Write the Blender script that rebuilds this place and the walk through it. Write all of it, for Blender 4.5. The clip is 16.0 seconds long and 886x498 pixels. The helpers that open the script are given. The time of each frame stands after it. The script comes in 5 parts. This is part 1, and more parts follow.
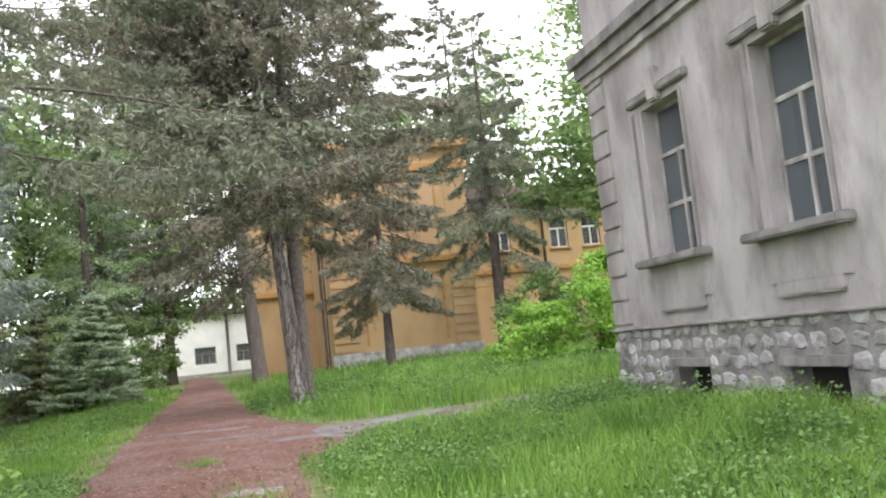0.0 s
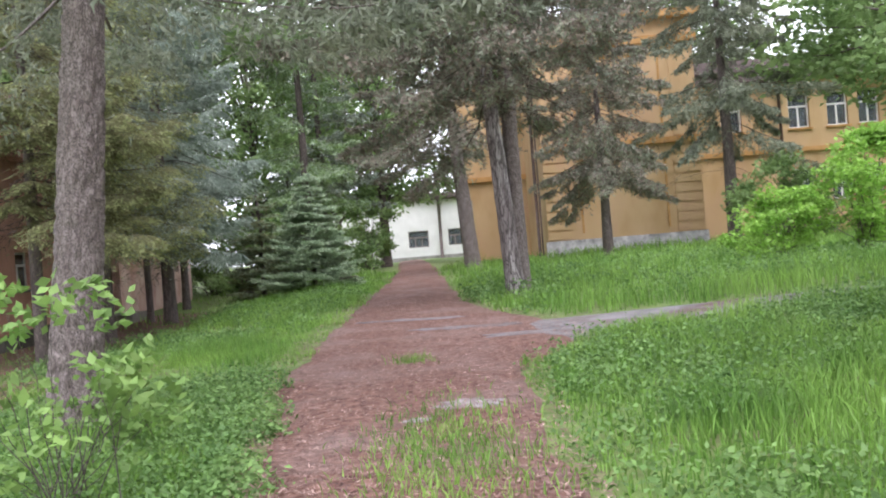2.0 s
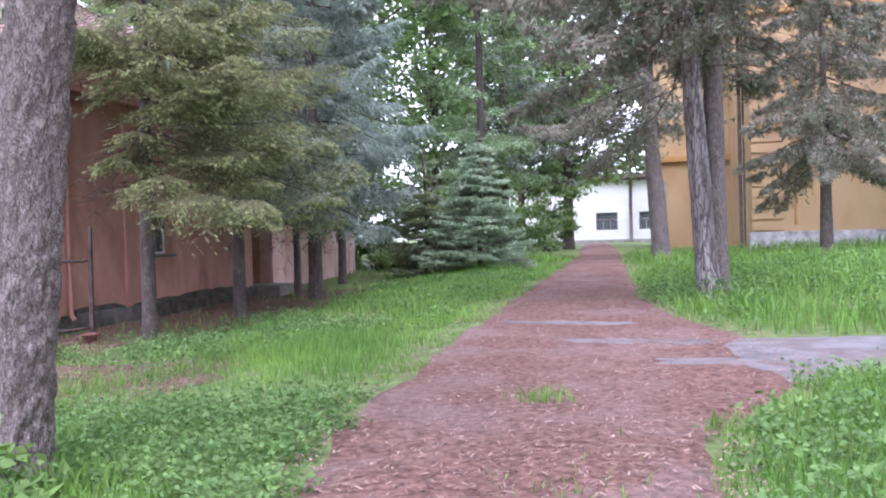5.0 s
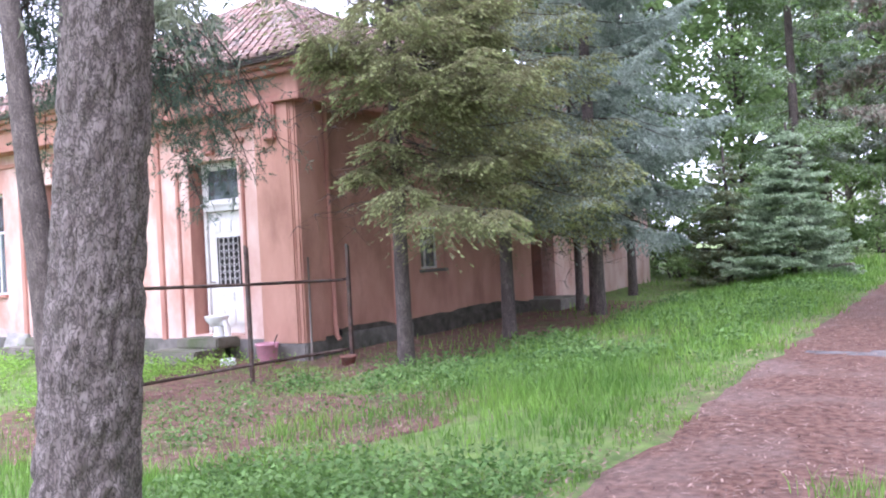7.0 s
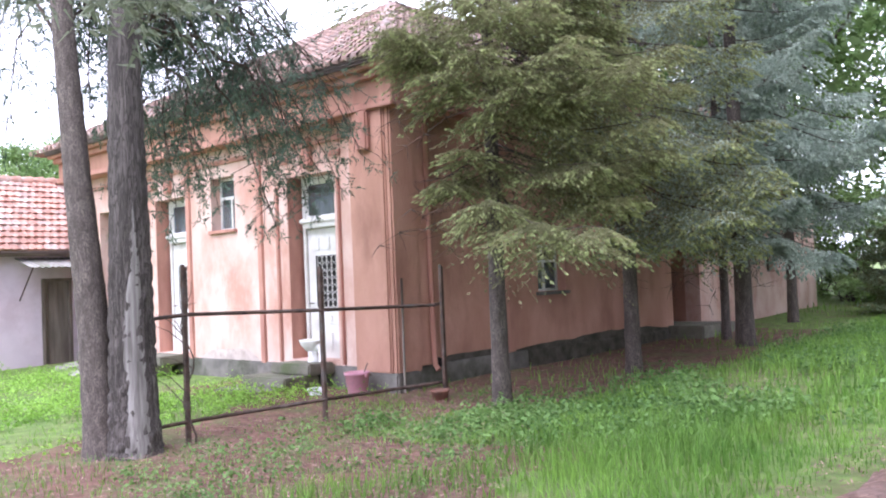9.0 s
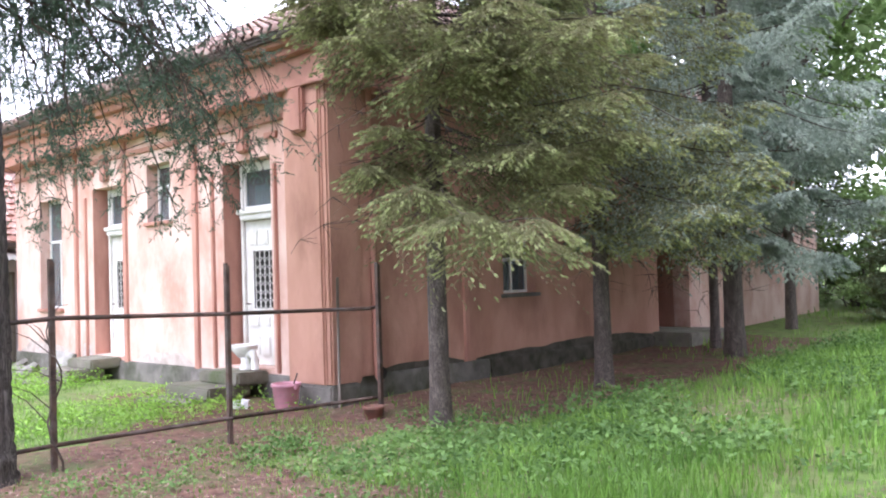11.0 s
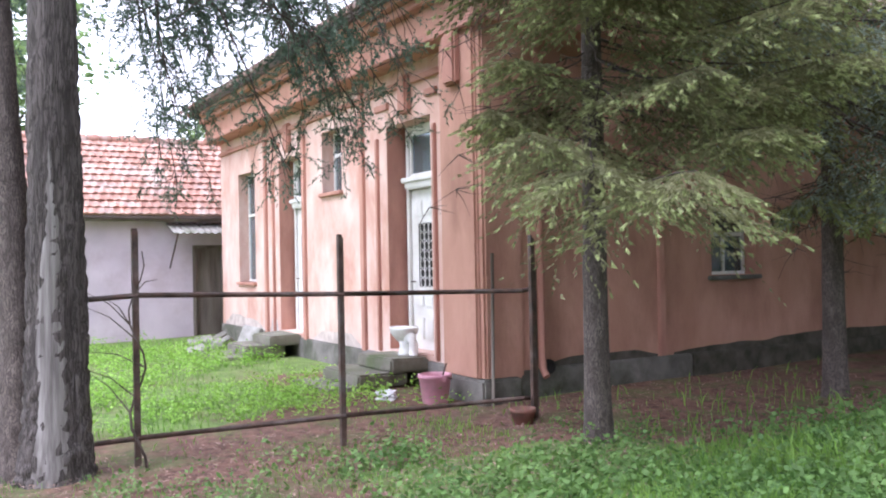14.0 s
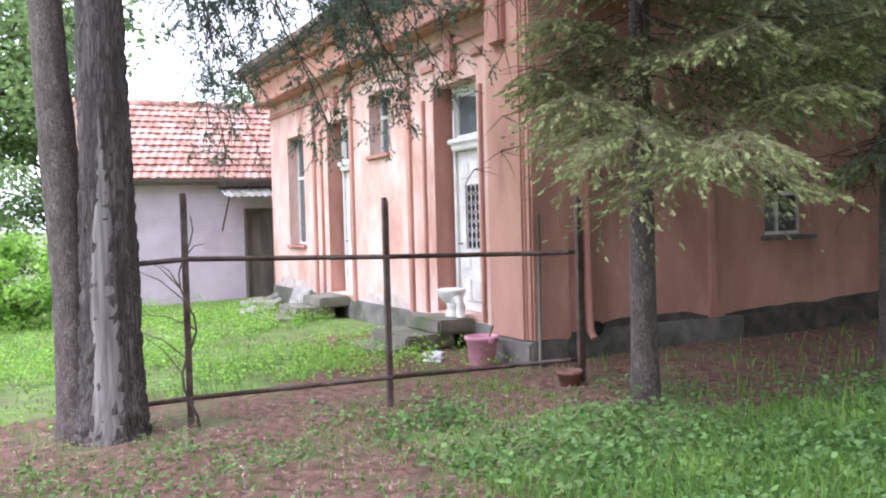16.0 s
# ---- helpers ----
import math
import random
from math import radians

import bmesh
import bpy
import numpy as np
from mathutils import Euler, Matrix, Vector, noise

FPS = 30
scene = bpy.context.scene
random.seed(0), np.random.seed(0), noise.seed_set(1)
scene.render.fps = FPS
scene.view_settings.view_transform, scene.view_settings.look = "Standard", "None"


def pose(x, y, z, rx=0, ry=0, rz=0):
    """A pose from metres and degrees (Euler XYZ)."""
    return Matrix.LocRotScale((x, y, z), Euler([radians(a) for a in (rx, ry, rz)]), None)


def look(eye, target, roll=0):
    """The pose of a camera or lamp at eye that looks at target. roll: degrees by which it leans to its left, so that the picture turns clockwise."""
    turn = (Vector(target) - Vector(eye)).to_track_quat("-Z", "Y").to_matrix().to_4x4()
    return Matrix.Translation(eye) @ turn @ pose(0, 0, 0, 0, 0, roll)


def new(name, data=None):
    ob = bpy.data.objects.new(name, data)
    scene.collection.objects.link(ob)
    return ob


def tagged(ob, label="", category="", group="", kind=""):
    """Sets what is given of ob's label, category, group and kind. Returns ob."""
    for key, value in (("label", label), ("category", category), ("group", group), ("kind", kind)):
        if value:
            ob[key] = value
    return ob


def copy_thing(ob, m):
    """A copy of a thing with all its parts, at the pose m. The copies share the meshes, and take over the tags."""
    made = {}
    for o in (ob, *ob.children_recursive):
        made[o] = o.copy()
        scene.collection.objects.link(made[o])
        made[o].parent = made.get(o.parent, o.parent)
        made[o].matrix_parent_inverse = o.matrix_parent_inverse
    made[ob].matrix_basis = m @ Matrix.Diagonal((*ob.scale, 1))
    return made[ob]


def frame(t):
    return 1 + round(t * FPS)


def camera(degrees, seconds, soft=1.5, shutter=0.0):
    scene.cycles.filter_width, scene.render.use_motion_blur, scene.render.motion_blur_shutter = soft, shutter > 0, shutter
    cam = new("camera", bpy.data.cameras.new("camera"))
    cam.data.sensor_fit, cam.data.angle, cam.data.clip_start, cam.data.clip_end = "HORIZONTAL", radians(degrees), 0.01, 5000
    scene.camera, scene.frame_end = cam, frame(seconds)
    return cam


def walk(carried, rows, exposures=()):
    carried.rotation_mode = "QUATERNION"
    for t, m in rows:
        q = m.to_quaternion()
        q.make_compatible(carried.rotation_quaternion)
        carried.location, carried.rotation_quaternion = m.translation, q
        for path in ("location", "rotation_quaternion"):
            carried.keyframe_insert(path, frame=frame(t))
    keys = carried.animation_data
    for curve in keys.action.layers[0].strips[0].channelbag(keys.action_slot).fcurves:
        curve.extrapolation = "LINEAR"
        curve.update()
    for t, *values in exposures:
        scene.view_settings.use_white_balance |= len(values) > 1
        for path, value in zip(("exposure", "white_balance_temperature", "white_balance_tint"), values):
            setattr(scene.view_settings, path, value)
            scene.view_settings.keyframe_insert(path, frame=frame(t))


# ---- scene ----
cam = camera(53.3, 16.0, 2.0)
METRES, EYE, TILT, LEAN, TURN = 13.8, 1.5, 0.0, 0.0, -13.9
ROWS = [
    (0.0, 0.0, 0.0, 0.0, 0.64, 6.17, 5.94),
    (0.5, -0.0124, 0.0354, -0.0007, 1.67, 2.83, 5.72),
    (1.0, -0.0169, 0.0717, -0.0006, 8.54, 1.38, 5.34),
    (1.5, -0.0254, 0.1068, 0.0006, 13.04, 0.56, 4.63),
    (2.0, -0.0352, 0.141, 0.0016, 14.11, 0.08, 4.58),
    (2.5, -0.0401, 0.1814, 0.0022, 18.89, 0.33, 4.02),
    (3.0, -0.0463, 0.2222, 0.0022, 18.88, 0.4, 3.31),
    (3.5, -0.0482, 0.2621, 0.0009, 18.97, 0.12, 2.4),
    (4.0, -0.0554, 0.3009, 0.0014, 20.83, -0.4, 1.44),
    (6.5, -0.0974, 0.4933, 0.0094, 40.58, 0.03, 3.1),
    (7.0, -0.1117, 0.5241, 0.01, 46.36, 0.46, 3.03),
    (7.5, -0.1239, 0.5577, 0.0102, 49.49, 1.34, 3.19),
    (8.0, -0.1362, 0.5912, 0.0127, 54.56, 1.67, 3.45),
    (10.5, -0.2072, 0.7536, 0.0177, 57.64, 1.91, 2.17),
    (11.0, -0.2274, 0.7815, 0.0166, 57.49, 1.72, 1.79),
    (11.5, -0.2444, 0.8056, 0.016, 58.44, 1.6, 1.48),
    (12.0, -0.2631, 0.8364, 0.0169, 59.65, 1.66, 1.9),
    (12.5, -0.2811, 0.8577, 0.0148, 61.35, 1.8, 2.64),
    (13.0, -0.298, 0.8878, 0.0149, 65.27, 1.81, 3.1),
    (13.5, -0.3098, 0.9068, 0.0156, 69.23, 1.4, 2.08),
    (14.0, -0.3209, 0.9191, 0.0138, 73.81, 0.65, 1.12),
    (14.5, -0.322, 0.9254, 0.0139, 74.81, -1.49, 1.33),
    (15.0, -0.3204, 0.9255, 0.0141, 75.65, -1.87, 1.5),
    (15.5, -0.321, 0.9242, 0.0146, 76.44, -1.88, 1.48),
    (16.0, -0.3212, 0.9235, 0.0149, 77.11, -1.82, 1.51),
]
walk(cam, [(t, pose(0, 0, EYE, TILT, LEAN, TURN) @ pose(METRES * x, METRES * y, METRES * z, 90 + pitch, roll, yaw)) for t, x, y, z, yaw, pitch, roll in ROWS],
     exposures=[(0.0, 0.72, 6450, 18), (1.5, 0.62, 6250, 19), (2.5, 0.92, 5950, 24), (4.0, 1.08, 5500, 33), (7.0, 1.2, 5550, 30), (8.2, 1.16, 5650, 27), (10.5, 0.97, 5850, 21), (11.0, 1.18, 5850, 23), (12.0, 1.17, 5850, 25), (14.0, 0.95, 5750, 22), (16.0, 0.95, 5750, 22)])

# ---- world, sun ----
world = bpy.data.worlds.new("overcast_sky")
scene.world = world
world.use_nodes = True
wn = world.node_tree.nodes
wl = world.node_tree.links
wbg = wn["Background"]
sky = wn.new("ShaderNodeTexSky")
sky.sky_type = 'NISHITA'
sky.sun_disc = False
sky.sun_elevation = radians(52)
sky.sun_rotation = radians(200)
sky.dust_density = 4.0
grey = wn.new("ShaderNodeHueSaturation")
grey.inputs["Saturation"].default_value = 0.12
wl.new(sky.outputs["Color"], grey.inputs["Color"])
haze = wn.new("ShaderNodeMixRGB")
haze.inputs["Fac"].default_value = 0.8
haze.inputs["Color2"].default_value = (11.5, 11.9, 12.4, 1)
wl.new(grey.outputs["Color"], haze.inputs["Color1"])
wl.new(haze.outputs["Color"], wbg.inputs["Color"])
wbg.inputs["Strength"].default_value = 0.15
sun = new("sun", bpy.data.lights.new("sun", 'SUN'))
sun.data.energy = 1.5
sun.data.angle = radians(35)
sun.data.color = (1.0, 0.98, 0.95)
sun.matrix_world = look((0, 0, 40), (-8, 24, 0))

# ---- materials ----


def mat(name, c1, c2, scale=3.0, rough=0.85, bump=0.3, bscale=40.0, metal=0.0, stain=None, stain_scale=0.6,
        stain_amount=0.5, rand=0.0, stretch=(1, 1, 1), voronoi=0.0, trans=0.0, island=0.0, cracks=0.0, crack_colour=(0.06, 0.048, 0.045)):
    m = bpy.data.materials.new(name)
    m.use_nodes = True
    nt = m.node_tree
    n, l = nt.nodes, nt.links
    b = n["Principled BSDF"]
    geo = n.new("ShaderNodeNewGeometry")
    mp = n.new("ShaderNodeMapping")
    mp.inputs["Scale"].default_value = stretch
    l.new(geo.outputs["Position"], mp.inputs["Vector"])
    no = n.new("ShaderNodeTexNoise")
    no.inputs["Scale"].default_value = scale
    no.inputs["Detail"].default_value = 7.0
    l.new(mp.outputs["Vector"], no.inputs["Vector"])
    ra = n.new("ShaderNodeValToRGB")
    ra.color_ramp.elements[0].position, ra.color_ramp.elements[1].position = 0.33, 0.68
    ra.color_ramp.elements[0].color, ra.color_ramp.elements[1].color = (*c1, 1), (*c2, 1)
    l.new(no.outputs["Fac"], ra.inputs["Fac"])
    col = ra.outputs["Color"]
    if stain:
        n2 = n.new("ShaderNodeTexNoise")
        n2.inputs["Scale"].default_value = stain_scale
        n2.inputs["Detail"].default_value = 9.0
        n2.inputs["Roughness"].default_value = 0.65
        l.new(mp.outputs["Vector"], n2.inputs["Vector"])
        r2 = n.new("ShaderNodeValToRGB")
        r2.color_ramp.elements[0].position, r2.color_ramp.elements[1].position = 0.48, 0.66
        r2.color_ramp.elements[1].color = (stain_amount, stain_amount, stain_amount, 1)
        l.new(n2.outputs["Fac"], r2.inputs["Fac"])
        mx = n.new("ShaderNodeMixRGB")
        l.new(r2.outputs["Color"], mx.inputs["Fac"])
        l.new(col, mx.inputs["Color1"])
        mx.inputs["Color2"].default_value = (*stain, 1)
        col = mx.outputs["Color"]
    if cracks:
        vo = n.new("ShaderNodeTexVoronoi")
        vo.feature = 'DISTANCE_TO_EDGE'
        vo.inputs["Scale"].default_value = cracks
        wob = n.new("ShaderNodeVectorMath")
        wob.operation = 'MULTIPLY_ADD'
        wob.inputs[1].default_value = (0.22, 0.22, 0.3)
        l.new(no.outputs["Color"], wob.inputs[0])
        l.new(mp.outputs["Vector"], wob.inputs[2])
        l.new(wob.outputs["Vector"], vo.inputs["Vector"])
        rc = n.new("ShaderNodeValToRGB")
        rc.color_ramp.elements[0].position, rc.color_ramp.elements[1].position = 0.0, 0.17
        rc.color_ramp.elements[0].color, rc.color_ramp.elements[1].color = (1, 1, 1, 1), (0, 0, 0, 1)
        l.new(vo.outputs["Distance"], rc.inputs["Fac"])
        mc = n.new("ShaderNodeMixRGB")
        l.new(rc.outputs["Color"], mc.inputs["Fac"])
        l.new(col, mc.inputs["Color1"])
        mc.inputs["Color2"].default_value = (*crack_colour, 1)
        col = mc.outputs["Color"]
    if rand or island:
        hs = n.new("ShaderNodeHueSaturation")
        if rand:
            src = n.new("ShaderNodeObjectInfo").outputs["Random"]
        else:
            src = geo.outputs["Random Per Island"]
        amount = rand or island
        ma = n.new("ShaderNodeMapRange")
        ma.inputs["To Min"].default_value, ma.inputs["To Max"].default_value = 1 - amount, 1 + amount
        l.new(src, ma.inputs["Value"])
        l.new(ma.outputs["Result"], hs.inputs["Value"])
        l.new(col, hs.inputs["Color"])
        col = hs.outputs["Color"]
    l.new(col, b.inputs["Base Color"])
    b.inputs["Roughness"].default_value = rough
    b.inputs["Metallic"].default_value = metal
    if bump:
        if voronoi:
            tx = n.new("ShaderNodeTexVoronoi")
            tx.inputs["Scale"].default_value = voronoi
            l.new(mp.outputs["Vector"], tx.inputs["Vector"])
            hgt = tx.outputs["Distance"]
        else:
            tx = n.new("ShaderNodeTexNoise")
            tx.inputs["Scale"].default_value = bscale
            tx.inputs["Detail"].default_value = 5.0
            l.new(mp.outputs["Vector"], tx.inputs["Vector"])
            hgt = tx.outputs["Fac"]
        bp = n.new("ShaderNodeBump")
        bp.inputs["Strength"].default_value = bump
        bp.inputs["Distance"].default_value = 0.02
        l.new(hgt, bp.inputs["Height"])
        l.new(bp.outputs["Normal"], b.inputs["Normal"])
    if trans:
        tr = n.new("ShaderNodeBsdfTranslucent")
        l.new(col, tr.inputs["Color"])
        ms = n.new("ShaderNodeMixShader")
        ms.inputs["Fac"].default_value = trans
        l.new(b.outputs["BSDF"], ms.inputs[1])
        l.new(tr.outputs["BSDF"], ms.inputs[2])
        l.new(ms.outputs["Shader"], n["Material Output"].inputs["Surface"])
    return m


def glass_mat():
    m = bpy.data.materials.new("dusty_glass")
    m.use_nodes = True
    b = m.node_tree.nodes["Principled BSDF"]
    b.inputs["Base Color"].default_value = (0.4, 0.45, 0.47, 1)
    b.inputs["Roughness"].default_value = 0.08
    b.inputs["Transmission Weight"].default_value = 0.85
    b.inputs["IOR"].default_value = 1.25
    return m


M_SOIL = mat("needle_soil", (0.085, 0.042, 0.029), (0.235, 0.125, 0.09), 9, 0.95, 0.6, 110, stain=(0.11, 0.15, 0.045), stain_scale=1.3, stain_amount=0.8)
M_LAWN = mat("lawn_earth", (0.09, 0.15, 0.035), (0.19, 0.28, 0.07), 5.0, 0.95, 0.8, 60, stain=(0.17, 0.11, 0.075), stain_scale=1.1, stain_amount=0.6)
M_PATH = mat("path_needles", (0.10, 0.045, 0.031), (0.275, 0.15, 0.112), 14, 0.95, 0.8, 120, stain=(0.31, 0.235, 0.21), stain_scale=0.8, stain_amount=0.5)
M_ASPHALT = mat("worn_asphalt", (0.16, 0.15, 0.15), (0.27, 0.25, 0.25), 3, 0.9, 0.5, 120, stain=(0.13, 0.07, 0.05), stain_scale=0.8, stain_amount=0.9)
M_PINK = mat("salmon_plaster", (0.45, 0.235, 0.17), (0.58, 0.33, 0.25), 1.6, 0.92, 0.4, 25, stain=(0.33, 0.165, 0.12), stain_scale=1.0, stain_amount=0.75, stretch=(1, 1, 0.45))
M_PINKTRIM = mat("salmon_trim", (0.42, 0.205, 0.155), (0.53, 0.285, 0.22), 2, 0.9, 0.3, 40, stain=(0.27, 0.12, 0.09), stain_scale=1.2, stain_amount=0.6, stretch=(1, 1, 0.4))
# pale plaster, with the stronger light on front and wing put into its colour
M_PINKLIT = mat("pale_lit_plaster", (0.57, 0.355, 0.285), (0.73, 0.56, 0.49), 1.9, 0.92, 0.4, 25, stain=(0.48, 0.25, 0.185), stain_scale=1.1, stain_amount=0.8, stretch=(1, 1, 0.6))
M_PLINTH = mat("mossy_cement", (0.13, 0.12, 0.11), (0.25, 0.23, 0.21), 3, 0.95, 0.6, 30, stain=(0.05, 0.06, 0.03), stain_scale=1.0, stain_amount=0.9)
M_LILAC = mat("lilac_plaster", (0.50, 0.43, 0.50), (0.63, 0.55, 0.62), 1.2, 0.92, 0.25, 30, stain=(0.42, 0.34, 0.38), stain_scale=0.9, stain_amount=0.6)
M_TILE = mat("clay_tile", (0.35, 0.175, 0.13), (0.50, 0.29, 0.23), 5, 0.85, 0.4, 50, stain=(0.50, 0.44, 0.41), stain_scale=2.0, stain_amount=0.7, rand=0.25)
M_TILEJ = mat("clay_tile_far", (0.22, 0.135, 0.11), (0.42, 0.28, 0.235), 5, 0.85, 0.4, 50, stain=(0.36, 0.33, 0.31), stain_scale=2.0, stain_amount=0.7, island=0.3)
M_WHITEWOOD = mat("white_painted_wood", (0.62, 0.61, 0.58), (0.78, 0.77, 0.74), 6, 0.6, 0.2, 60, stain=(0.42, 0.38, 0.33), stain_scale=3, stain_amount=0.5)
M_WORNWHITE = mat("worn_white_paint", (0.24, 0.22, 0.20), (0.57, 0.555, 0.53), 5, 0.75, 0.4, 60, stain=(0.22, 0.19, 0.165), stain_scale=3, stain_amount=0.6, stretch=(1, 1, 0.35))
M_OLDWOOD = mat("weathered_wood", (0.12, 0.095, 0.08), (0.25, 0.21, 0.18), 4, 0.9, 0.5, 50, stretch=(1, 1, 0.2))
M_DOORDARK = mat("brown_door", (0.085, 0.045, 0.035), (0.14, 0.075, 0.06), 4, 0.7, 0.2, 40)
# near-black colour that stands in for the shade inside openings
M_DARK = mat("unlit_interior", (0.012, 0.012, 0.012), (0.03, 0.028, 0.026), 2, 0.95, 0)
M_RUST = mat("rusty_steel", (0.055, 0.038, 0.032), (0.15, 0.09, 0.07), 9, 0.75, 0.4, 90, metal=0.3, stain=(0.18, 0.17, 0.16), stain_scale=4, stain_amount=0.5)
M_CERAMIC = mat("white_ceramic", (0.74, 0.73, 0.70), (0.80, 0.79, 0.77), 4, 0.18, 0, stain=(0.45, 0.40, 0.34), stain_scale=4, stain_amount=0.5)
M_BUCKET = mat("pink_plastic", (0.62, 0.28, 0.36), (0.70, 0.36, 0.44), 4, 0.55, 0.1, 40, stain=(0.42, 0.27, 0.28), stain_scale=5, stain_amount=0.5)
M_STEP = mat("mossy_stone", (0.14, 0.13, 0.10), (0.27, 0.25, 0.21), 4, 0.95, 0.7, 30, stain=(0.07, 0.10, 0.03), stain_scale=2, stain_amount=0.8)
M_GREY = mat("grey_render", (0.32, 0.295, 0.285), (0.50, 0.475, 0.46), 1.1, 0.95, 0.7, 22, stain=(0.20, 0.18, 0.172), stain_scale=1.0, stain_amount=0.75, stretch=(1.1, 1.1, 0.5))
M_GREYDK = mat("grey_sill_and_shadow_line", (0.17, 0.16, 0.155), (0.33, 0.31, 0.30), 3, 0.95, 0.7, 25, stretch=(1, 1, 0.5))
M_RUBBLE = mat("rubble_stone", (0.32, 0.31, 0.31), (0.58, 0.56, 0.55), 6, 0.95, 0.9, 22, stain=(0.15, 0.14, 0.14), stain_scale=3.0, stain_amount=0.9, rand=0.25)
M_MORTAR = mat("dark_mortar", (0.18, 0.172, 0.165), (0.40, 0.38, 0.37), 6, 0.95, 0.9, 25, stain=(0.10, 0.095, 0.09), stain_scale=3, stain_amount=0.8)
M_OCHRE = mat("ochre_plaster", (0.42, 0.275, 0.13), (0.54, 0.385, 0.215), 0.8, 0.95, 0.3, 20, stain=(0.40, 0.235, 0.14), stain_scale=0.4, stain_amount=0.7, stretch=(1, 1, 0.5))
M_OCHRETRIM = mat("ochre_trim", (0.36, 0.19, 0.06), (0.50, 0.29, 0.11), 2, 0.95, 0.3, 20)
M_WHITEWALL = mat("white_wall", (0.70, 0.69, 0.67), (0.80, 0.79, 0.77), 1, 0.95, 0.2, 20)
M_ROOFDK = mat("dark_sheet_roof", (0.10, 0.08, 0.075), (0.17, 0.13, 0.12), 2, 0.8, 0.3, 20)
M_BARK = mat("pine_bark", (0.165, 0.13, 0.118), (0.32, 0.27, 0.25), 22, 0.95, 1.0, 60, stain=(0.40, 0.355, 0.34), stain_scale=6, stain_amount=0.4, stretch=(1, 1, 0.45), cracks=21.0, crack_colour=(0.07, 0.056, 0.05))
M_BARKDK = mat("spruce_bark", (0.10, 0.08, 0.07), (0.22, 0.18, 0.16), 12, 0.95, 1.0, 60, stretch=(1, 1, 0.35), cracks=34.0)
M_BARKPALE = mat("scarred_bark", (0.15, 0.12, 0.115), (0.36, 0.32, 0.31), 8, 0.95, 1.0, 50, stain=(0.66, 0.63, 0.61), stain_scale=2.2, stain_amount=1.0, stretch=(1, 1, 0.16), cracks=16.0)
M_JUNIBARK = mat("juniper_bark", (0.06, 0.05, 0.046), (0.155, 0.132, 0.123), 12, 0.95, 1.0, 50, stain=(0.25, 0.225, 0.212), stain_scale=1.5, stain_amount=0.6, stretch=(1.2, 1.2, 0.1), cracks=15.0, crack_colour=(0.04, 0.033, 0.03))
M_TWIG = mat("dry_twigs", (0.06, 0.045, 0.038), (0.12, 0.09, 0.075), 6, 0.95, 0)
M_SPRUCE = mat("spruce_needles", (0.26, 0.325, 0.265), (0.49, 0.56, 0.475), 1.6, 0.75, 0, trans=0.5, island=0.22)
M_SPRUCEOL = mat("olive_needles", (0.175, 0.178, 0.09), (0.365, 0.36, 0.19), 1.8, 0.8, 0, trans=0.45, island=0.15)
M_TIP = mat("young_tips", (0.38, 0.43, 0.19), (0.52, 0.57, 0.28), 2, 0.8, 0, trans=0.35, island=0.12)
M_FIR = mat("fir_needles", (0.25, 0.35, 0.20), (0.50, 0.60, 0.42), 1.6, 0.7, 0, trans=0.3, island=0.25)
M_PINE = mat("pine_needles", (0.15, 0.178, 0.125), (0.325, 0.35, 0.245), 0.9, 0.75, 0, trans=0.25, island=0.3)
M_PINEDRY = mat("dry_pine_needles", (0.18, 0.155, 0.122), (0.34, 0.28, 0.225), 1.2, 0.8, 0, trans=0.2, island=0.3)
M_JUNIPER = mat("juniper_sprays", (0.065, 0.11, 0.08), (0.16, 0.22, 0.15), 2, 0.8, 0, trans=0.2, island=0.3)
M_LEAF = mat("broad_leaves", (0.14, 0.235, 0.08), (0.31, 0.43, 0.17), 0.7, 0.6, 0, trans=0.5, island=0.3)
M_LEAFY = mat("bright_leaves", (0.22, 0.42, 0.06), (0.36, 0.58, 0.12), 1.5, 0.6, 0, trans=0.45, island=0.25)
M_WEED = mat("weed_leaves", (0.10, 0.205, 0.052), (0.215, 0.355, 0.105), 2, 0.65, 0, trans=0.3, island=0.3)
M_GRASS = mat("grass_blades", (0.12, 0.255, 0.043), (0.275, 0.455, 0.09), 0.9, 0.6, 0, trans=0.35, island=0.35)
M_LITTER = mat("needle_litter", (0.13, 0.062, 0.05), (0.42, 0.29, 0.24), 8, 0.9, 0, island=0.55)
M_POT = mat("terracotta", (0.20, 0.085, 0.065), (0.32, 0.15, 0.115), 8, 0.9, 0.3, 50, stain=(0.15, 0.12, 0.09), stain_scale=6, stain_amount=0.7)
M_CLOTH = mat("white_plastic_bag", (0.62, 0.62, 0.64), (0.75, 0.75, 0.76), 12, 0.6, 0.4, 40)
M_CONCRETE = mat("rough_concrete", (0.24, 0.23, 0.21), (0.38, 0.36, 0.34), 5, 0.95, 0.6, 30, stain=(0.10, 0.12, 0.06), stain_scale=2, stain_amount=0.6)
M_PALEPATCH = mat("pale_worn_concrete", (0.22, 0.18, 0.175), (0.40, 0.37, 0.37), 9, 0.9, 0.4, 60, stain=(0.17, 0.10, 0.085), stain_scale=5, stain_amount=0.9)
M_SAPLING = mat("sapling_leaves", (0.16, 0.28, 0.07), (0.28, 0.43, 0.12), 3, 0.6, 0, trans=0.4, island=0.3)
M_DAMP = mat("damp_moss", (0.045, 0.045, 0.032), (0.125, 0.108, 0.088), 5, 0.95, 0.5, 40)
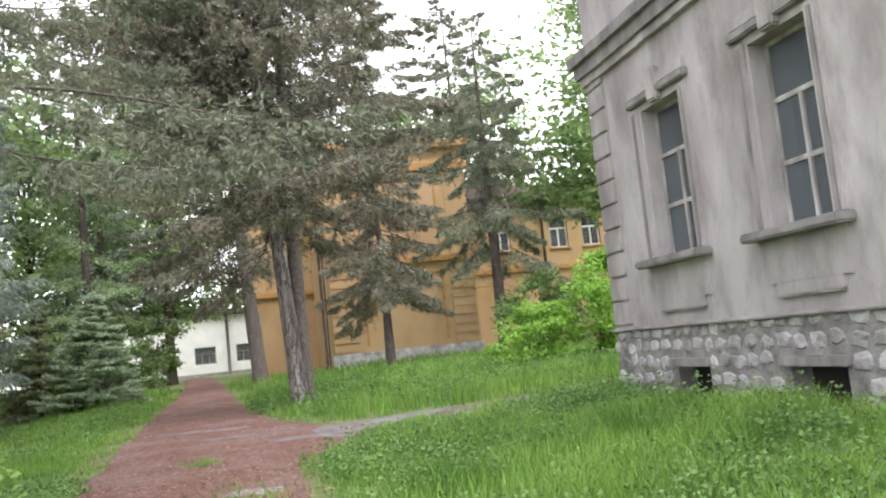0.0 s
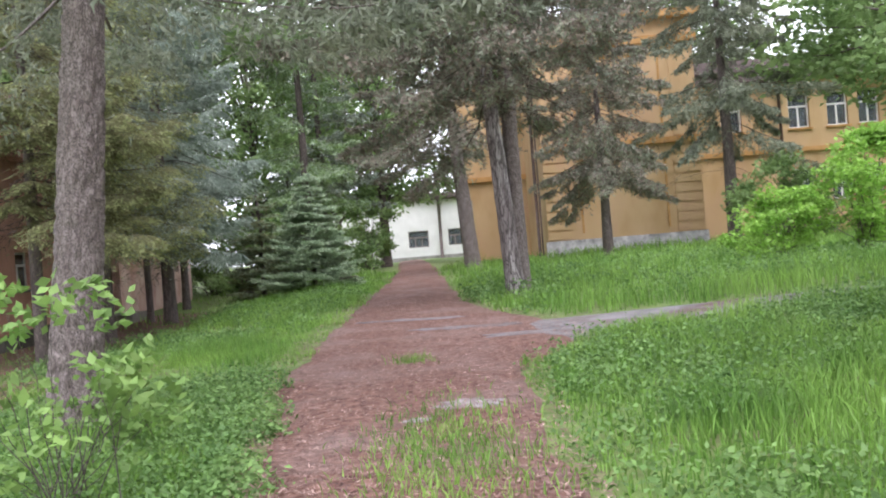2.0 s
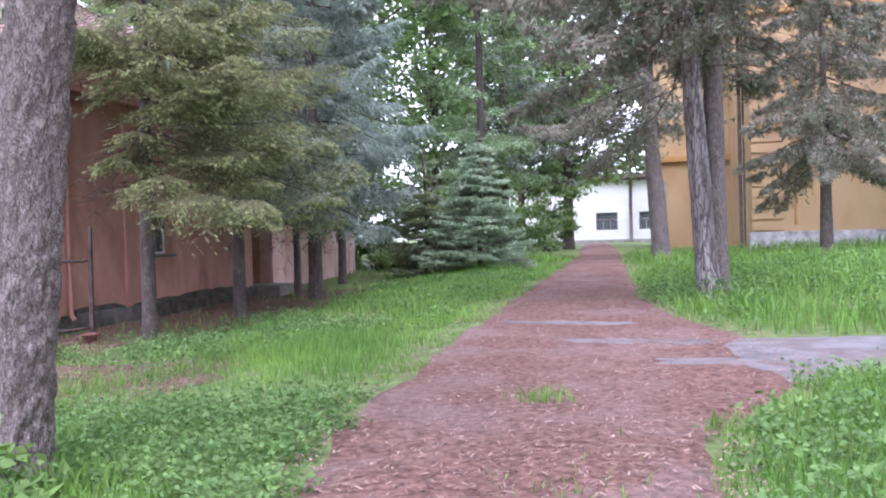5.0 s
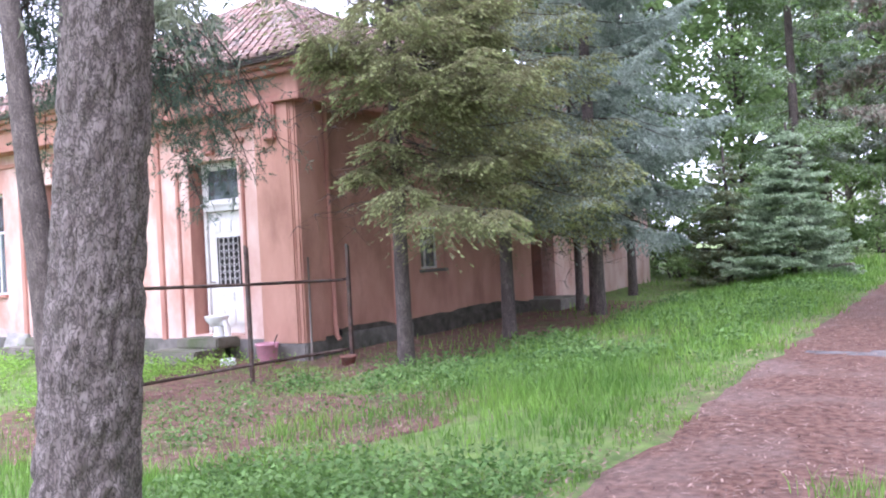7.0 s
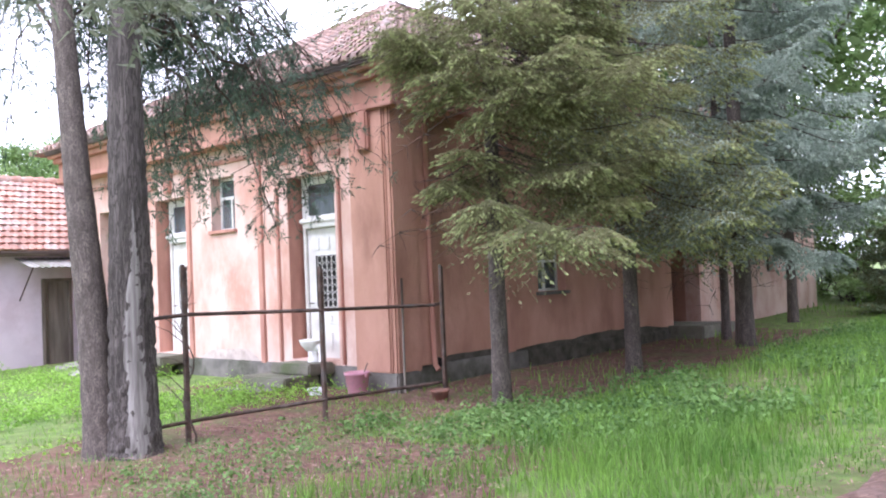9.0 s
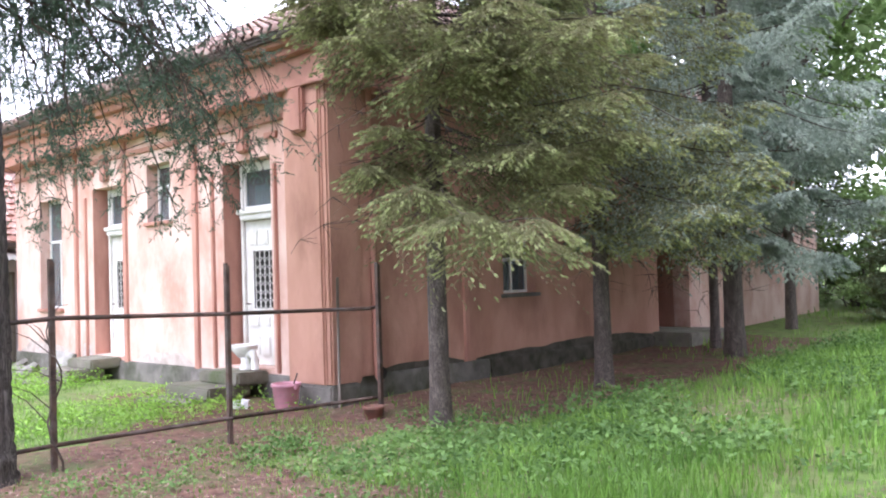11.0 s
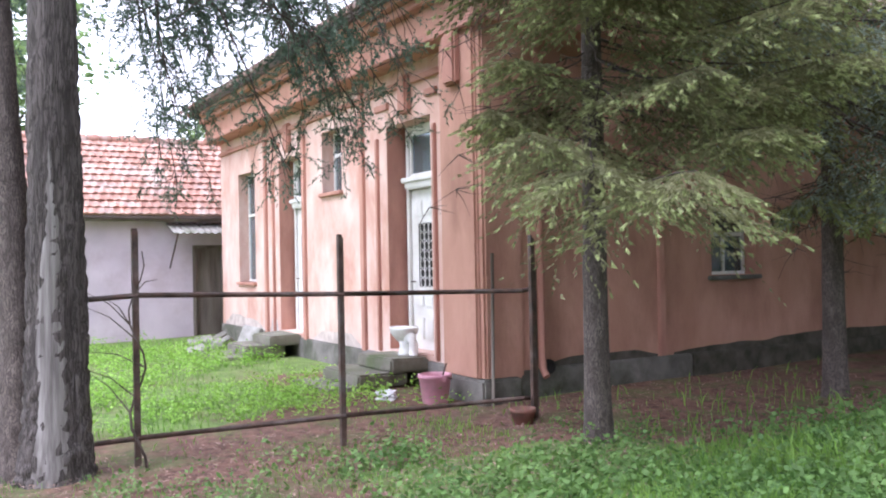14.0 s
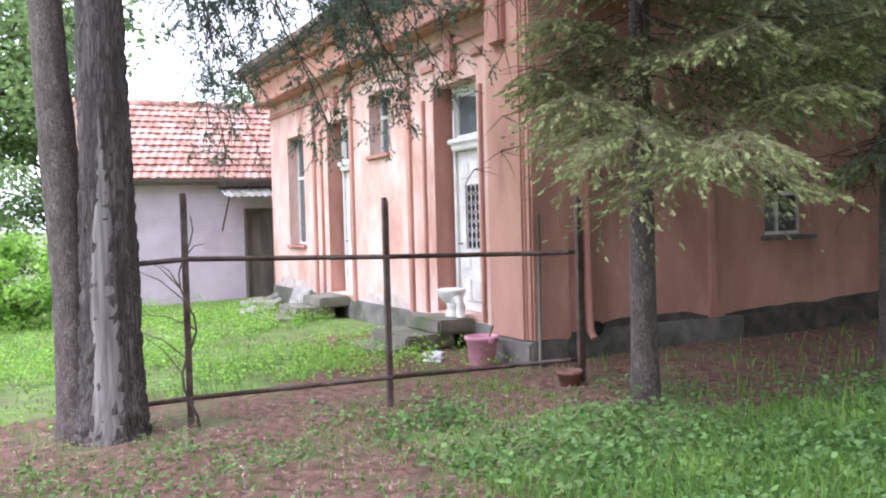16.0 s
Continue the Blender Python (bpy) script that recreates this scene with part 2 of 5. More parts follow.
M_DEADWOOD = mat("barkless_grey_wood", (0.14, 0.125, 0.116), (0.34, 0.315, 0.30), 16, 0.9, 0.6, 60, stain=(0.10, 0.085, 0.078), stain_scale=2.5, stain_amount=0.8, stretch=(1.5, 1.5, 0.08))
M_BAREPLASTER = mat("bare_plaster", (0.46, 0.38, 0.34), (0.60, 0.52, 0.48), 6, 0.95, 0.5, 40, stain=(0.33, 0.27, 0.24), stain_scale=4, stain_amount=0.7)
M_GLASS = glass_mat()
M_CURTAIN = mat("grey_net_curtain", (0.30, 0.31, 0.31), (0.45, 0.46, 0.45), 3, 0.9, 0.2, 40, stretch=(3, 3, 0.3))

# ---- building helpers ----


def H(x, y):
    """Height of the ground."""
    s = min(max((-2.0 - x) / 6.0, 0.0), 1.0)
    s = s * s * (3 - 2 * s)
    r = min(max((x - 2.0) / 4.5, 0.0), 1.0)
    r = r * r * (3 - 2 * r)
    yy = min(max(y, -10.0), 60.0)
    far = min(max((y - 24) / 14.0, 0.0), 1.0)
    return 0.0135 * yy - 0.34 * s * (1 - 0.6 * far) + 0.16 * r + 0.025 * math.sin(x * 1.3 + y * 0.4) * math.cos(y * 0.9)


def shape(name, verts, faces, material):
    me = bpy.data.meshes.new(name)
    v = np.asarray(verts, dtype=np.float32)
    f = np.asarray(faces, dtype=np.int32)
    k = f.shape[1]
    me.vertices.add(len(v))
    me.vertices.foreach_set("co", v.ravel())
    me.loops.add(f.size)
    me.loops.foreach_set("vertex_index", f.ravel())
    me.polygons.add(len(f))
    me.polygons.foreach_set("loop_start", np.arange(0, f.size, k, dtype=np.int32))
    me.update(calc_edges=True)
    me.materials.append(material)
    return me


def part(name, bm, material, parent=None, label=""):
    if isinstance(bm, bmesh.types.BMesh):
        me = bpy.data.meshes.new(name)
        bm.to_mesh(me)
        bm.free()
        me.materials.append(material)
    else:
        me = bm
    ob = new(name, me)
    if parent:
        ob.parent = parent
        ob.matrix_parent_inverse = parent.matrix_world.inverted() if parent.parent is None else Matrix.Identity(4)
        if parent.parent is not None:
            ob.matrix_parent_inverse = Matrix.Identity(4)
    if label:
        ob["label"] = label
    return ob


def thing(name, label, category, group="", kind=""):
    return tagged(new(name), label, category, group, kind)


def box(bm, lo, hi, bevel=0.0):
    lo, hi = Vector([min(a, b) for a, b in zip(lo, hi)]), Vector([max(a, b) for a, b in zip(lo, hi)])
    made = bmesh.ops.create_cube(bm, size=1.0, matrix=Matrix.LocRotScale((lo + hi) / 2, None, hi - lo))
    if bevel:
        edges = list({e for v in made["verts"] for e in v.link_edges})
        bmesh.ops.bevel(bm, geom=edges, offset=bevel, segments=2, affect='EDGES')
    return bm


class Face:
    """A wall's face: u along it, v out of it, w up."""

    def __init__(self, origin, u, n):
        self.o, self.u, self.n = Vector(origin), Vector(u), Vector(n)

    def p(self, u, v, w):
        return self.o + self.u * u + self.n * v + Vector((0, 0, w))

    def box(self, bm, u0, u1, v0, v1, w0, w1, bevel=0.0):
        return box(bm, self.p(u0, v0, w0), self.p(u1, v1, w1), bevel)

    def one(self, u0, u1, v0, v1, w0, w1, bevel=0.0):
        return self.box(bmesh.new(), u0, u1, v0, v1, w0, w1, bevel)


def pierced(face, u0, u1, w0, w1, depth, openings):
    """A wall slab, its outside at v = 0, with openings (u0, u1, w0, w1) through it."""
    bm = bmesh.new()
    us = sorted({u0, u1, *[min(max(a, u0), u1) for o in openings for a in o[:2]]})
    ws = sorted({w0, w1, *[min(max(a, w0), w1) for o in openings for a in o[2:]]})
    nu, nw = len(us) - 1, len(ws) - 1

    def solid(i, k):
        if not (0 <= i < nu and 0 <= k < nw):
            return False
        cu, cw = (us[i] + us[i + 1]) / 2, (ws[k] + ws[k + 1]) / 2
        return not any(o[0] < cu < o[1] and o[2] < cw < o[3] for o in openings)

    grid = {(i, k, d): bm.verts.new(face.p(us[i], -depth * d, ws[k])) for i in range(nu + 1) for k in range(nw + 1) for d in (0, 1)}
    for i in range(nu):
        for k in range(nw):
            if not solid(i, k):
                continue
            for d in (0, 1):
                bm.faces.new([grid[a, b, d] for a, b in ((i, k), (i + 1, k), (i + 1, k + 1), (i, k + 1))])
            for di, dk, e in ((-1, 0, ((i, k), (i, k + 1))), (1, 0, ((i + 1, k), (i + 1, k + 1))), (0, -1, ((i, k), (i + 1, k))), (0, 1, ((i, k + 1), (i + 1, k + 1)))):
                if not solid(i + di, k + dk):
                    bm.faces.new((grid[(*e[0], 0)], grid[(*e[1], 0)], grid[(*e[1], 1)], grid[(*e[0], 1)]))
    bmesh.ops.delete(bm, geom=[v for v in bm.verts if not v.link_faces], context='VERTS')
    bmesh.ops.recalc_face_normals(bm, faces=bm.faces)
    return bm


def tube(bm, pts, radii, sides=8, cap=True):
    rings = []
    for i, p in enumerate(pts):
        p = Vector(p)
        d = (Vector(pts[min(i + 1, len(pts) - 1)]) - Vector(pts[max(i - 1, 0)])).normalized()
        ref = Vector((1, 0, 0)) if abs(d.x) < 0.8 else Vector((0, 1, 0))
        a = d.cross(ref).normalized()
        b = d.cross(a)
        rings.append([bm.verts.new(p + (a * math.cos(t) + b * math.sin(t)) * radii[i]) for t in [2 * math.pi * k / sides for k in range(sides)]])
    for r, s in zip(rings, rings[1:]):
        for k in range(sides):
            bm.faces.new((r[k], r[(k + 1) % sides], s[(k + 1) % sides], s[k])).smooth = True
    if cap:
        bm.faces.new(rings[0])
        bm.faces.new(rings[-1][::-1])
    return bm


def lathe(bm, profile, centre, sides=24, squash=(1, 1)):
    rings = []
    for r, z in profile:
        rings.append([bm.verts.new((centre[0] + r * squash[0] * math.cos(t), centre[1] + r * squash[1] * math.sin(t), centre[2] + z)) for t in [2 * math.pi * k / sides for k in range(sides)]])
    for r, s in zip(rings, rings[1:]):
        for k in range(sides):
            bm.faces.new((r[k], r[(k + 1) % sides], s[(k + 1) % sides], s[k])).smooth = True
    bm.faces.new(rings[0][::-1])
    bm.faces.new(rings[-1])
    return bm


def window(parent, face, u0, u1, w0, w1, recess, frame_mat, bars=(0.5,), rails=(0.65,), thick=0.05, curtain=True):
    """A sash window set back in its opening: frame, mullions, panes, and a near-black sheet for the unlit room behind.
    """
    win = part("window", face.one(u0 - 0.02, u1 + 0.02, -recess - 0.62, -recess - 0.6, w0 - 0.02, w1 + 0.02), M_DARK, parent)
    bm = bmesh.new()
    v0, v1 = -recess - 0.06, -recess
    face.box(bm, u0, u0 + thick, v0, v1, w0, w1, 0.006)
    face.box(bm, u1 - thick, u1, v0, v1, w0, w1, 0.006)
    face.box(bm, u0 + thick, u1 - thick, v0, v1, w1 - thick, w1, 0.006)
    face.box(bm, u0 + thick, u1 - thick, v0, v1, w0, w0 + thick, 0.006)
    part("window_frame", bm, frame_mat, win)
    h, w = w1 - w0, u1 - u0
    for r in rails:
        part("rail", face.one(u0 + thick, u1 - thick, v0 + 0.008, v1 - 0.004, w0 + h * r - thick * 0.6, w0 + h * r + thick * 0.6, 0.006), frame_mat, win)
    for b in bars:
        top = w0 + h * (rails[0] if rails else 1.0) - thick * 0.6
        part("mullion", face.one(u0 + w * b - thick * 0.55, u0 + w * b + thick * 0.55, v0 + 0.012, v1 + 0.004, w0 + thick, top, 0.006), frame_mat, win)
    g = part("pane", face.one(u0 + thick * 0.5, u1 - thick * 0.5, v0 + 0.025, v0 + 0.031, w0 + thick * 0.5, w1 - thick * 0.5), M_GLASS, win, "dusty window glass")
    g.visible_shadow = False
    if curtain:
        bm = bmesh.new()
        k = 16
        prev = None
        for i in range(k + 1):
            u = u0 + (u1 - u0) * i / k
            v = -recess - 0.22 + 0.02 * math.sin(i * 2.1)
            pair = (bm.verts.new(face.p(u, v, w0)), bm.verts.new(face.p(u, v, w0 + h * 0.62)))
            if prev:
                bm.faces.new((prev[0], pair[0], pair[1], prev[1]))
            prev = pair
        part("curtain", bm, M_CURTAIN, win)
    return win

# ---- ground ----


def ground_sheet():
    xs = [-1500, -600, -250, -120, -60] + [-40 + 0.5 * i for i in range(161)] + [60, 120, 250, 600, 1500]
    ys = [-1500, -600, -250, -100, -40] + [-12 + 0.5 * i for i in range(145)] + [80, 110, 160, 300, 700, 1500]
    verts = [(x, y, H(x, y)) for y in ys for x in xs]
    w = len(xs)
    faces = [(j * w + i, j * w + i + 1, (j + 1) * w + i + 1, (j + 1) * w + i) for j in range(len(ys) - 1) for i in range(w - 1)]
    ob = new("ground", shape("ground", verts, faces, M_LAWN))
    return tagged(ob, "grassy park ground with bare brown earth patches", "ground", kind="structure")


ground_sheet()


def left_edge(y):
    """The main path's edges along y."""
    return np.interp(y, [-5, 2, 6, 8, 12, 16, 23, 30, 45, 80], [-1.1, -1.15, -1.25, -1.45, -2.1, -2.25, -2.3, -2.35, -2.5, -4.2])


def right_edge(y):
    return np.interp(y, [-5, 2, 6, 8, 11.6, 13, 14, 17.6, 19.5, 23, 30, 45, 80], [1.1, 0.85, 0.75, 0.72, 0.85, 1.6, 1.8, 1.6, 0.9, 0.4, 0.1, -0.4, -2.2])


def side_edges(x):
    """The asphalt side path's near and far edge along x."""
    return np.interp(x, [0.5, 0.8, 1.4, 2.8, 4.0, 25], [12.2, 12.5, 13.3, 14.3, 14.7, 15.2]), np.interp(x, [0.5, 2.3, 4.5, 25], [17.3, 17.0, 16.6, 16.8])


def ribbon(name, rows, lift, material, label):
    """A worn path: rows of (left, right) points across, draped on the ground."""
    verts, faces = [], []
    k = 14
    for j, (a, b) in enumerate(rows):
        for i in range(k + 1):
            s = i / k
            x, y = a[0] + (b[0] - a[0]) * s, a[1] + (b[1] - a[1]) * s
            edge = min(s, 1 - s)
            verts.append((x, y, H(x, y) + lift + 0.03 * min(edge * 4, 1) - (0.07 if edge == 0 else 0)))
    for j in range(len(rows) - 1):
        for i in range(k):
            q = j * (k + 1) + i
            faces.append((q, q + 1, q + k + 2, q + k + 1))
    me = shape(name, verts, faces, material)
    for p in me.polygons:
        p.use_smooth = True
    return tagged(new(name, me), label, "path", kind="structure")


rng = np.random.default_rng(5)
rows = []
for i in range(361):
    y = -8 + i * 0.25
    j1, j2 = 0.16 * noise.noise((y * 0.9, 0, 3)) + rng.uniform(-0.04, 0.04), 0.16 * noise.noise((y * 0.9, 5, 1)) + rng.uniform(-0.04, 0.04)
    rows.append(((left_edge(y) + j1, y), (right_edge(y) + j2, y)))
ribbon("path", rows, 0.02, M_PATH, "worn path strewn with reddish-brown pine needles")
rows = []
for i in range(81):
    s = i / 80
    x = 0.6 + 24 * s
    lo, hi = side_edges(x)
    rows.append(((x, hi + 0.1 * noise.noise((x, 2, 2))), (x, lo + 0.1 * noise.noise((x, 7, 2)))))
ribbon("side_path", rows, 0.004, M_ASPHALT, "worn grey asphalt side path with needles")

# ---- pink house ----
HX0, HX1, HY0, HY1 = -22.0, -10.3, 19.35, 28.3
HTOP = 5.0
fac = Face((0, HY0, 0), (1, 0, 0), (0, -1, 0))
sid = Face((HX1, 0, 0), (0, 1, 0), (1, 0, 0))


def panel_door(parent, face, u0, u1, w0, w1, recess):
    """A white panelled door with a grilled light."""
    v = -recess
    d = part("door", face.one(u0, u1, v - 0.05, v, w0, w1, 0.006), M_WHITEWOOD, parent, "white painted door with iron grille")
    w, h = u1 - u0, w1 - w0
    for k in range(3):
        a = u0 + w * (0.12 + 0.27 * k)
        for lo, hi in ((0.83, 0.93), (0.26, 0.34), (0.06, 0.2)):
            bm = face.one(a, a + w * 0.2, v, v + 0.014, w0 + h * lo, w0 + h * hi, 0.01)
            face.box(bm, a + 0.025, a + w * 0.2 - 0.025, v + 0.014, v + 0.022, w0 + h * lo + 0.025, w0 + h * hi - 0.025)
            part("panel", bm, M_WHITEWOOD, d)
    a, b, lo, hi = u0 + w * 0.2, u1 - w * 0.2, w0 + h * 0.39, w0 + h * 0.79
    # flat near-black pane: the unlit inside is painted on, no room behind
    part("light", face.one(a, b, v, v + 0.008, lo, hi), M_DARK, d, "door light in near-black for the unlit inside")
    bm = bmesh.new()
    for k in range(5):
        u = a + (b - a) * (k + 0.5) / 5
        tube(bm, [face.p(u, v + 0.02, lo), face.p(u, v + 0.02, hi)], [0.006] * 2, 6)
    for k in range(7):
        z = lo + (hi - lo) * (k + 0.5) / 7
        for q in range(4):
            u = a + (b - a) * (q + 1) / 5
            r = (b - a) * 0.1
            tube(bm, [face.p(u + r * math.cos(t), v + 0.02, z + r * math.sin(t)) for t in [i * math.pi / 4 for i in range(9)]], [0.005] * 9, 5)
    part("grille", bm, M_WHITEWOOD, d, "scrolled wrought-iron grille")
    bm = bmesh.new()
    tube(bm, [face.p(u0 + 0.07, v + 0.01, w0 + 1.0), face.p(u0 + 0.07, v + 0.06, w0 + 1.0), face.p(u0 + 0.19, v + 0.06, w0 + 1.0)], [0.011] * 3, 8)
    part("door_handle", bm, M_RUST, d)
    return d


def pink_house():
    h = thing("pink_house", "long single-storey house with peeling salmon plaster", "house")
    doors = [(-13.2, -11.85), (-18.0, -16.75)]
    wins = [(-15.75, -14.9, 2.88, 3.95), (-20.65, -19.5, 1.27, 3.65)]
    ops = [(a, b, 0.35, 3.7) for a, b in doors] + wins
    part("wall", pierced(fac, HX0, HX1 - 0.001, 0.1, HTOP, 0.45, ops), M_PINKLIT, h, "pale salmon plaster front wall, lightened as lit")
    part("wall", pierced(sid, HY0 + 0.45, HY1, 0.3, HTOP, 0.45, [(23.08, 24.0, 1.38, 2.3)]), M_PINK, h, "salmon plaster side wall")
    # plinths
    part("plinth", fac.one(HX0, HX1 - 0.3, -0.2, 0.05, -0.5, 0.28, 0.02), M_PLINTH, h)
    part("plinth", sid.one(HY0 + 0.1, 22.6, -0.2, 0.07, -0.5, 0.3, 0.02), M_PLINTH, h)
    part("plinth", sid.one(22.6, 28.3, -0.2, 0.068, -0.5, 0.3, 0.02), M_DAMP, h, "plinth black with damp and moss")
    # corner pier with its fluted edges
    for a, b, o in ((-11.14, -10.12, 0.27), (-11.02, -10.22, 0.32)):
        part("corner_pier", fac.one(a, b, -0.3, o, 0.22, 4.55, 0.03), M_PINK, h)
    part("pier_base", fac.one(-11.2, -10.04, -0.2, 0.36, -0.4, 0.24, 0.03), M_PLINTH, h)
    part("side_pier", sid.one(HY0 - 0.25, HY0 + 0.62, -0.1, 0.14, 0.3, 4.55, 0.02), M_PINK, h)
    for u in (-14.05, -16.6, -18.75):
        part("pilaster", fac.one(u - 0.07, u + 0.07, -0.02, 0.05, 0.25, 4.5, 0.012), M_PINKTRIM, h)
    part("side_strip", sid.one(22.02, 22.14, -0.02, 0.04, 0.3, 4.5, 0.01), M_PINKTRIM, h)
    # door surrounds
    for a, b in doors:
        for s, t in ((a - 0.34, a - 0.26), (b + 0.10, b + 0.17)):
            part("surround", fac.one(s, t, -0.02, 0.045, 0.3, 3.55, 0.012), M_PINKTRIM, h)
        part("surround", fac.one(a - 0.34, a + 0.1, -0.02, 0.045, 3.95, 4.05, 0.012), M_PINKTRIM, h)
        part("surround", fac.one(b - 0.1, b + 0.22, -0.02, 0.045, 3.95, 4.05, 0.012), M_PINKTRIM, h)
        part("keystone", fac.one((a + b) / 2 - 0.13, (a + b) / 2 + 0.13, -0.02, 0.10, 3.8, 4.35, 0.03), M_PINKTRIM, h)
        rec = 0.30
        m = a + 0.45
        part("reveal", fac.one(a, a + 0.012, -0.45, -0.002, 0.36, 3.7), M_PINKTRIM, h)
        bm = bmesh.new()
        fac.box(bm, a + 0.08, a + 0.16, -rec - 0.1, -rec + 0.02, 0.35, 3.69, 0.008)
        fac.box(bm, b - 0.07, b, -rec - 0.1, -rec + 0.02, 0.35, 3.69, 0.008)
        fac.box(bm, a + 0.16, b - 0.07, -rec - 0.1, -rec + 0.02, 3.6, 3.69, 0.008)
        part("door_frame", bm, M_WHITEWOOD, h)
        bm = fac.one(a + 0.16, b - 0.07, -rec - 0.08, -rec + 0.10, 2.74, 2.88, 0.02)
        fac.box(bm, a + 0.12, b - 0.03, -rec + 0.0, -rec + 0.14, 2.84, 2.92, 0.015)
        part("transom", bm, M_WHITEWOOD, h)
        panel_door(h, fac, a + 0.17, b - 0.08, 0.36, 2.73, rec + 0.02)
        window(h, fac, a + 0.16, b - 0.07, 2.93, 3.6, rec + 0.01, M_WHITEWOOD, (), (), 0.05)
    for a, b, lo, hi in wins:
        window(h, fac, a, b, lo, hi, 0.22, M_WHITEWOOD, (0.5,), (0.62,))
        part("window_sill", fac.one(a - 0.06, b + 0.06, -0.2, 0.07, lo - 0.07, lo, 0.015), M_PINKTRIM, h)
    window(h, sid, 23.08, 24.0, 1.38, 2.3, 0.2, M_WHITEWOOD, (0.5,), (0.65,))
    part("window_sill", sid.one(23.0, 24.08, -0.2, 0.06, 1.31, 1.375, 0.012), M_PLINTH, h)
    # entablature and eaves
    for lo, hi, o, m in ((4.5, 4.62, 0.40, M_PINKTRIM), (4.62, 4.98, 0.34, M_PINK), (4.98, 5.1, 0.48, M_PINKTRIM), (5.1, 5.22, 0.62, M_PINK)):
        bm = fac.one(HX0 - 0.1, HX1 + o, -0.3, o, lo, hi, 0.015)
        part("cornice", bm, m, h)
        part("cornice", sid.one(HY0 + 0.3, HY1, -0.3, o - 0.003, lo + 0.002, hi - 0.002, 0.015), m, h)
    for lo in (4.2,):
        part("frieze_band", fac.one(HX0, HX1 - 0.25, -0.02, 0.06, lo, lo + 0.09, 0.012), M_PINKTRIM, h)
    part("console", fac.one(-10.8, -10.5, 0.30, 0.42, 3.85, 4.5, 0.03), M_PINKTRIM, h)
    part("gutter", fac.one(HX0, HX1 + 0.75, 0.6, 0.74, 5.16, 5.27, 0.03), M_ROOFDK, h)
    # down pipes
    for x, y in ((-10.22, HY0 + 0.55), (-10.02, HY0 - 0.22)):
        bm = bmesh.new()
        top = 4.5 if y > HY0 else 1.75
        tube(bm, [(x + 0.1, y, top), (x + 0.12, y, 0.5), (x + 0.13, y, 0.3), (x + 0.2, y, 0.22)] if y > HY0 else [(x, y, top), (x + 0.01, y - 0.03, -0.15)], [0.045] * 4 if y > HY0 else [0.02] * 2, 10)
        part("down_pipe", bm, M_PINKTRIM if y > HY0 else M_OLDWOOD, h)
    bm = lathe(bmesh.new(), [(0.0, 0), (0.09, 0), (0.09, 0.04), (0.07, 0.04), (0.07, 0.01), (0, 0.01)], (0, 0, 0), 18)
    bm.transform(pose(-10.19, 20.05, 0.32, 0, 90, 0))
    part("drain_mouth", bm, M_DARK, h)
    # damp and bare plaster along the foot of the walls, with ragged upper outlines

    def foot_stain(face, u0, u1, low, rise, material, label, seed):
        n = int((u1 - u0) / 0.08)
        bm = bmesh.new()
        prev = None
        for i in range(n + 1):
            u = u0 + (u1 - u0) * i / n
            e = min(i, n - i) / n
            top = low + 0.03 + rise * min(e * 5, 1) * max(0.1, 0.6 + 0.6 * noise.noise((u * 0.4, seed, 0)) + 0.18 * noise.noise((u * 2.3, seed, 2)))
            pair = (bm.verts.new(face.p(u, 0.004, low)), bm.verts.new(face.p(u, 0.004, top)))
            if prev:
                bm.faces.new((prev[0], pair[0], pair[1], prev[1]))
            prev = pair
        part("foot_stain", bm, material, h, label)

    foot_stain(sid, 22.3, 28.2, 0.3, 0.19, M_DAMP, "dark mossy damp on the plaster", 1.0)
    foot_stain(sid, 20.1, 22.0, 0.3, 0.12, M_DAMP, "dark mossy damp on the plaster", 3.0)
    for k, (a, b) in enumerate(((-16.3, -14.2), (-18.6, -18.1), (-21.8, -18.9))):
        foot_stain(fac, a, b, 0.28, 0.3, M_BAREPLASTER, "patch of bare grey plaster", 5.0 + k)
    # projecting far wing with the side entrance
    wing = Face((HX1 + 0.01, 0, 0), (0, 1, 0), (1, 0, 0))
    # lighter plaster colour stands in for the wing being clear of tree shade
    part("wing_wall", pierced(wing, 29.68, 37.4, 0.0, 3.6, 0.4, [(33.75, 34.3, 1.5, 2.3), (35.3, 35.85, 1.5, 2.3)]), M_PINKLIT, h, "salmon wing wall, lightened as unshaded")
    for a, b in ((33.75, 34.3), (35.3, 35.85)):
        window(h, wing, a, b, 1.5, 2.3, 0.15, M_OLDWOOD, (0.5,), ())
    south = Face((0, 29.68, 0), (1, 0, 0), (0, -1, 0))
    part("wing_return", south.one(-12.5, HX1 - 0.395, -0.3, 0.0, 0.0, 3.6), M_PINKTRIM, h)
    back = Face((-11.3, 0, 0), (0, 1, 0), (1, 0, 0))
    part("porch_wall", back.one(28.0, 29.9, -0.3, 0.0, 0.2, 3.6), M_PINKTRIM, h)
    part("side_door", back.one(28.32, 29.5, 0.0, 0.05, 0.42, 2.6, 0.01), M_DOORDARK, h, "dark brown side door")
    part("porch_floor", sid.one(28.0, 29.8, -1.1, 0.9, -0.1, 0.38, 0.03), M_STEP, h)
    part("porch_lintel", sid.one(28.302, 29.678, -1.0, 0.0, 2.75, 5.0), M_PINK, h)
    part("rear_wall", fac.one(HX0, HX1 - 0.5, -17.9, -17.6, 0, 5), M_PINK, h)
    part("end_wall", sid.one(HY0 + 0.46, 37, HX0 - HX1, HX0 - HX1 + 0.3, 0, 5), M_PINK, h)
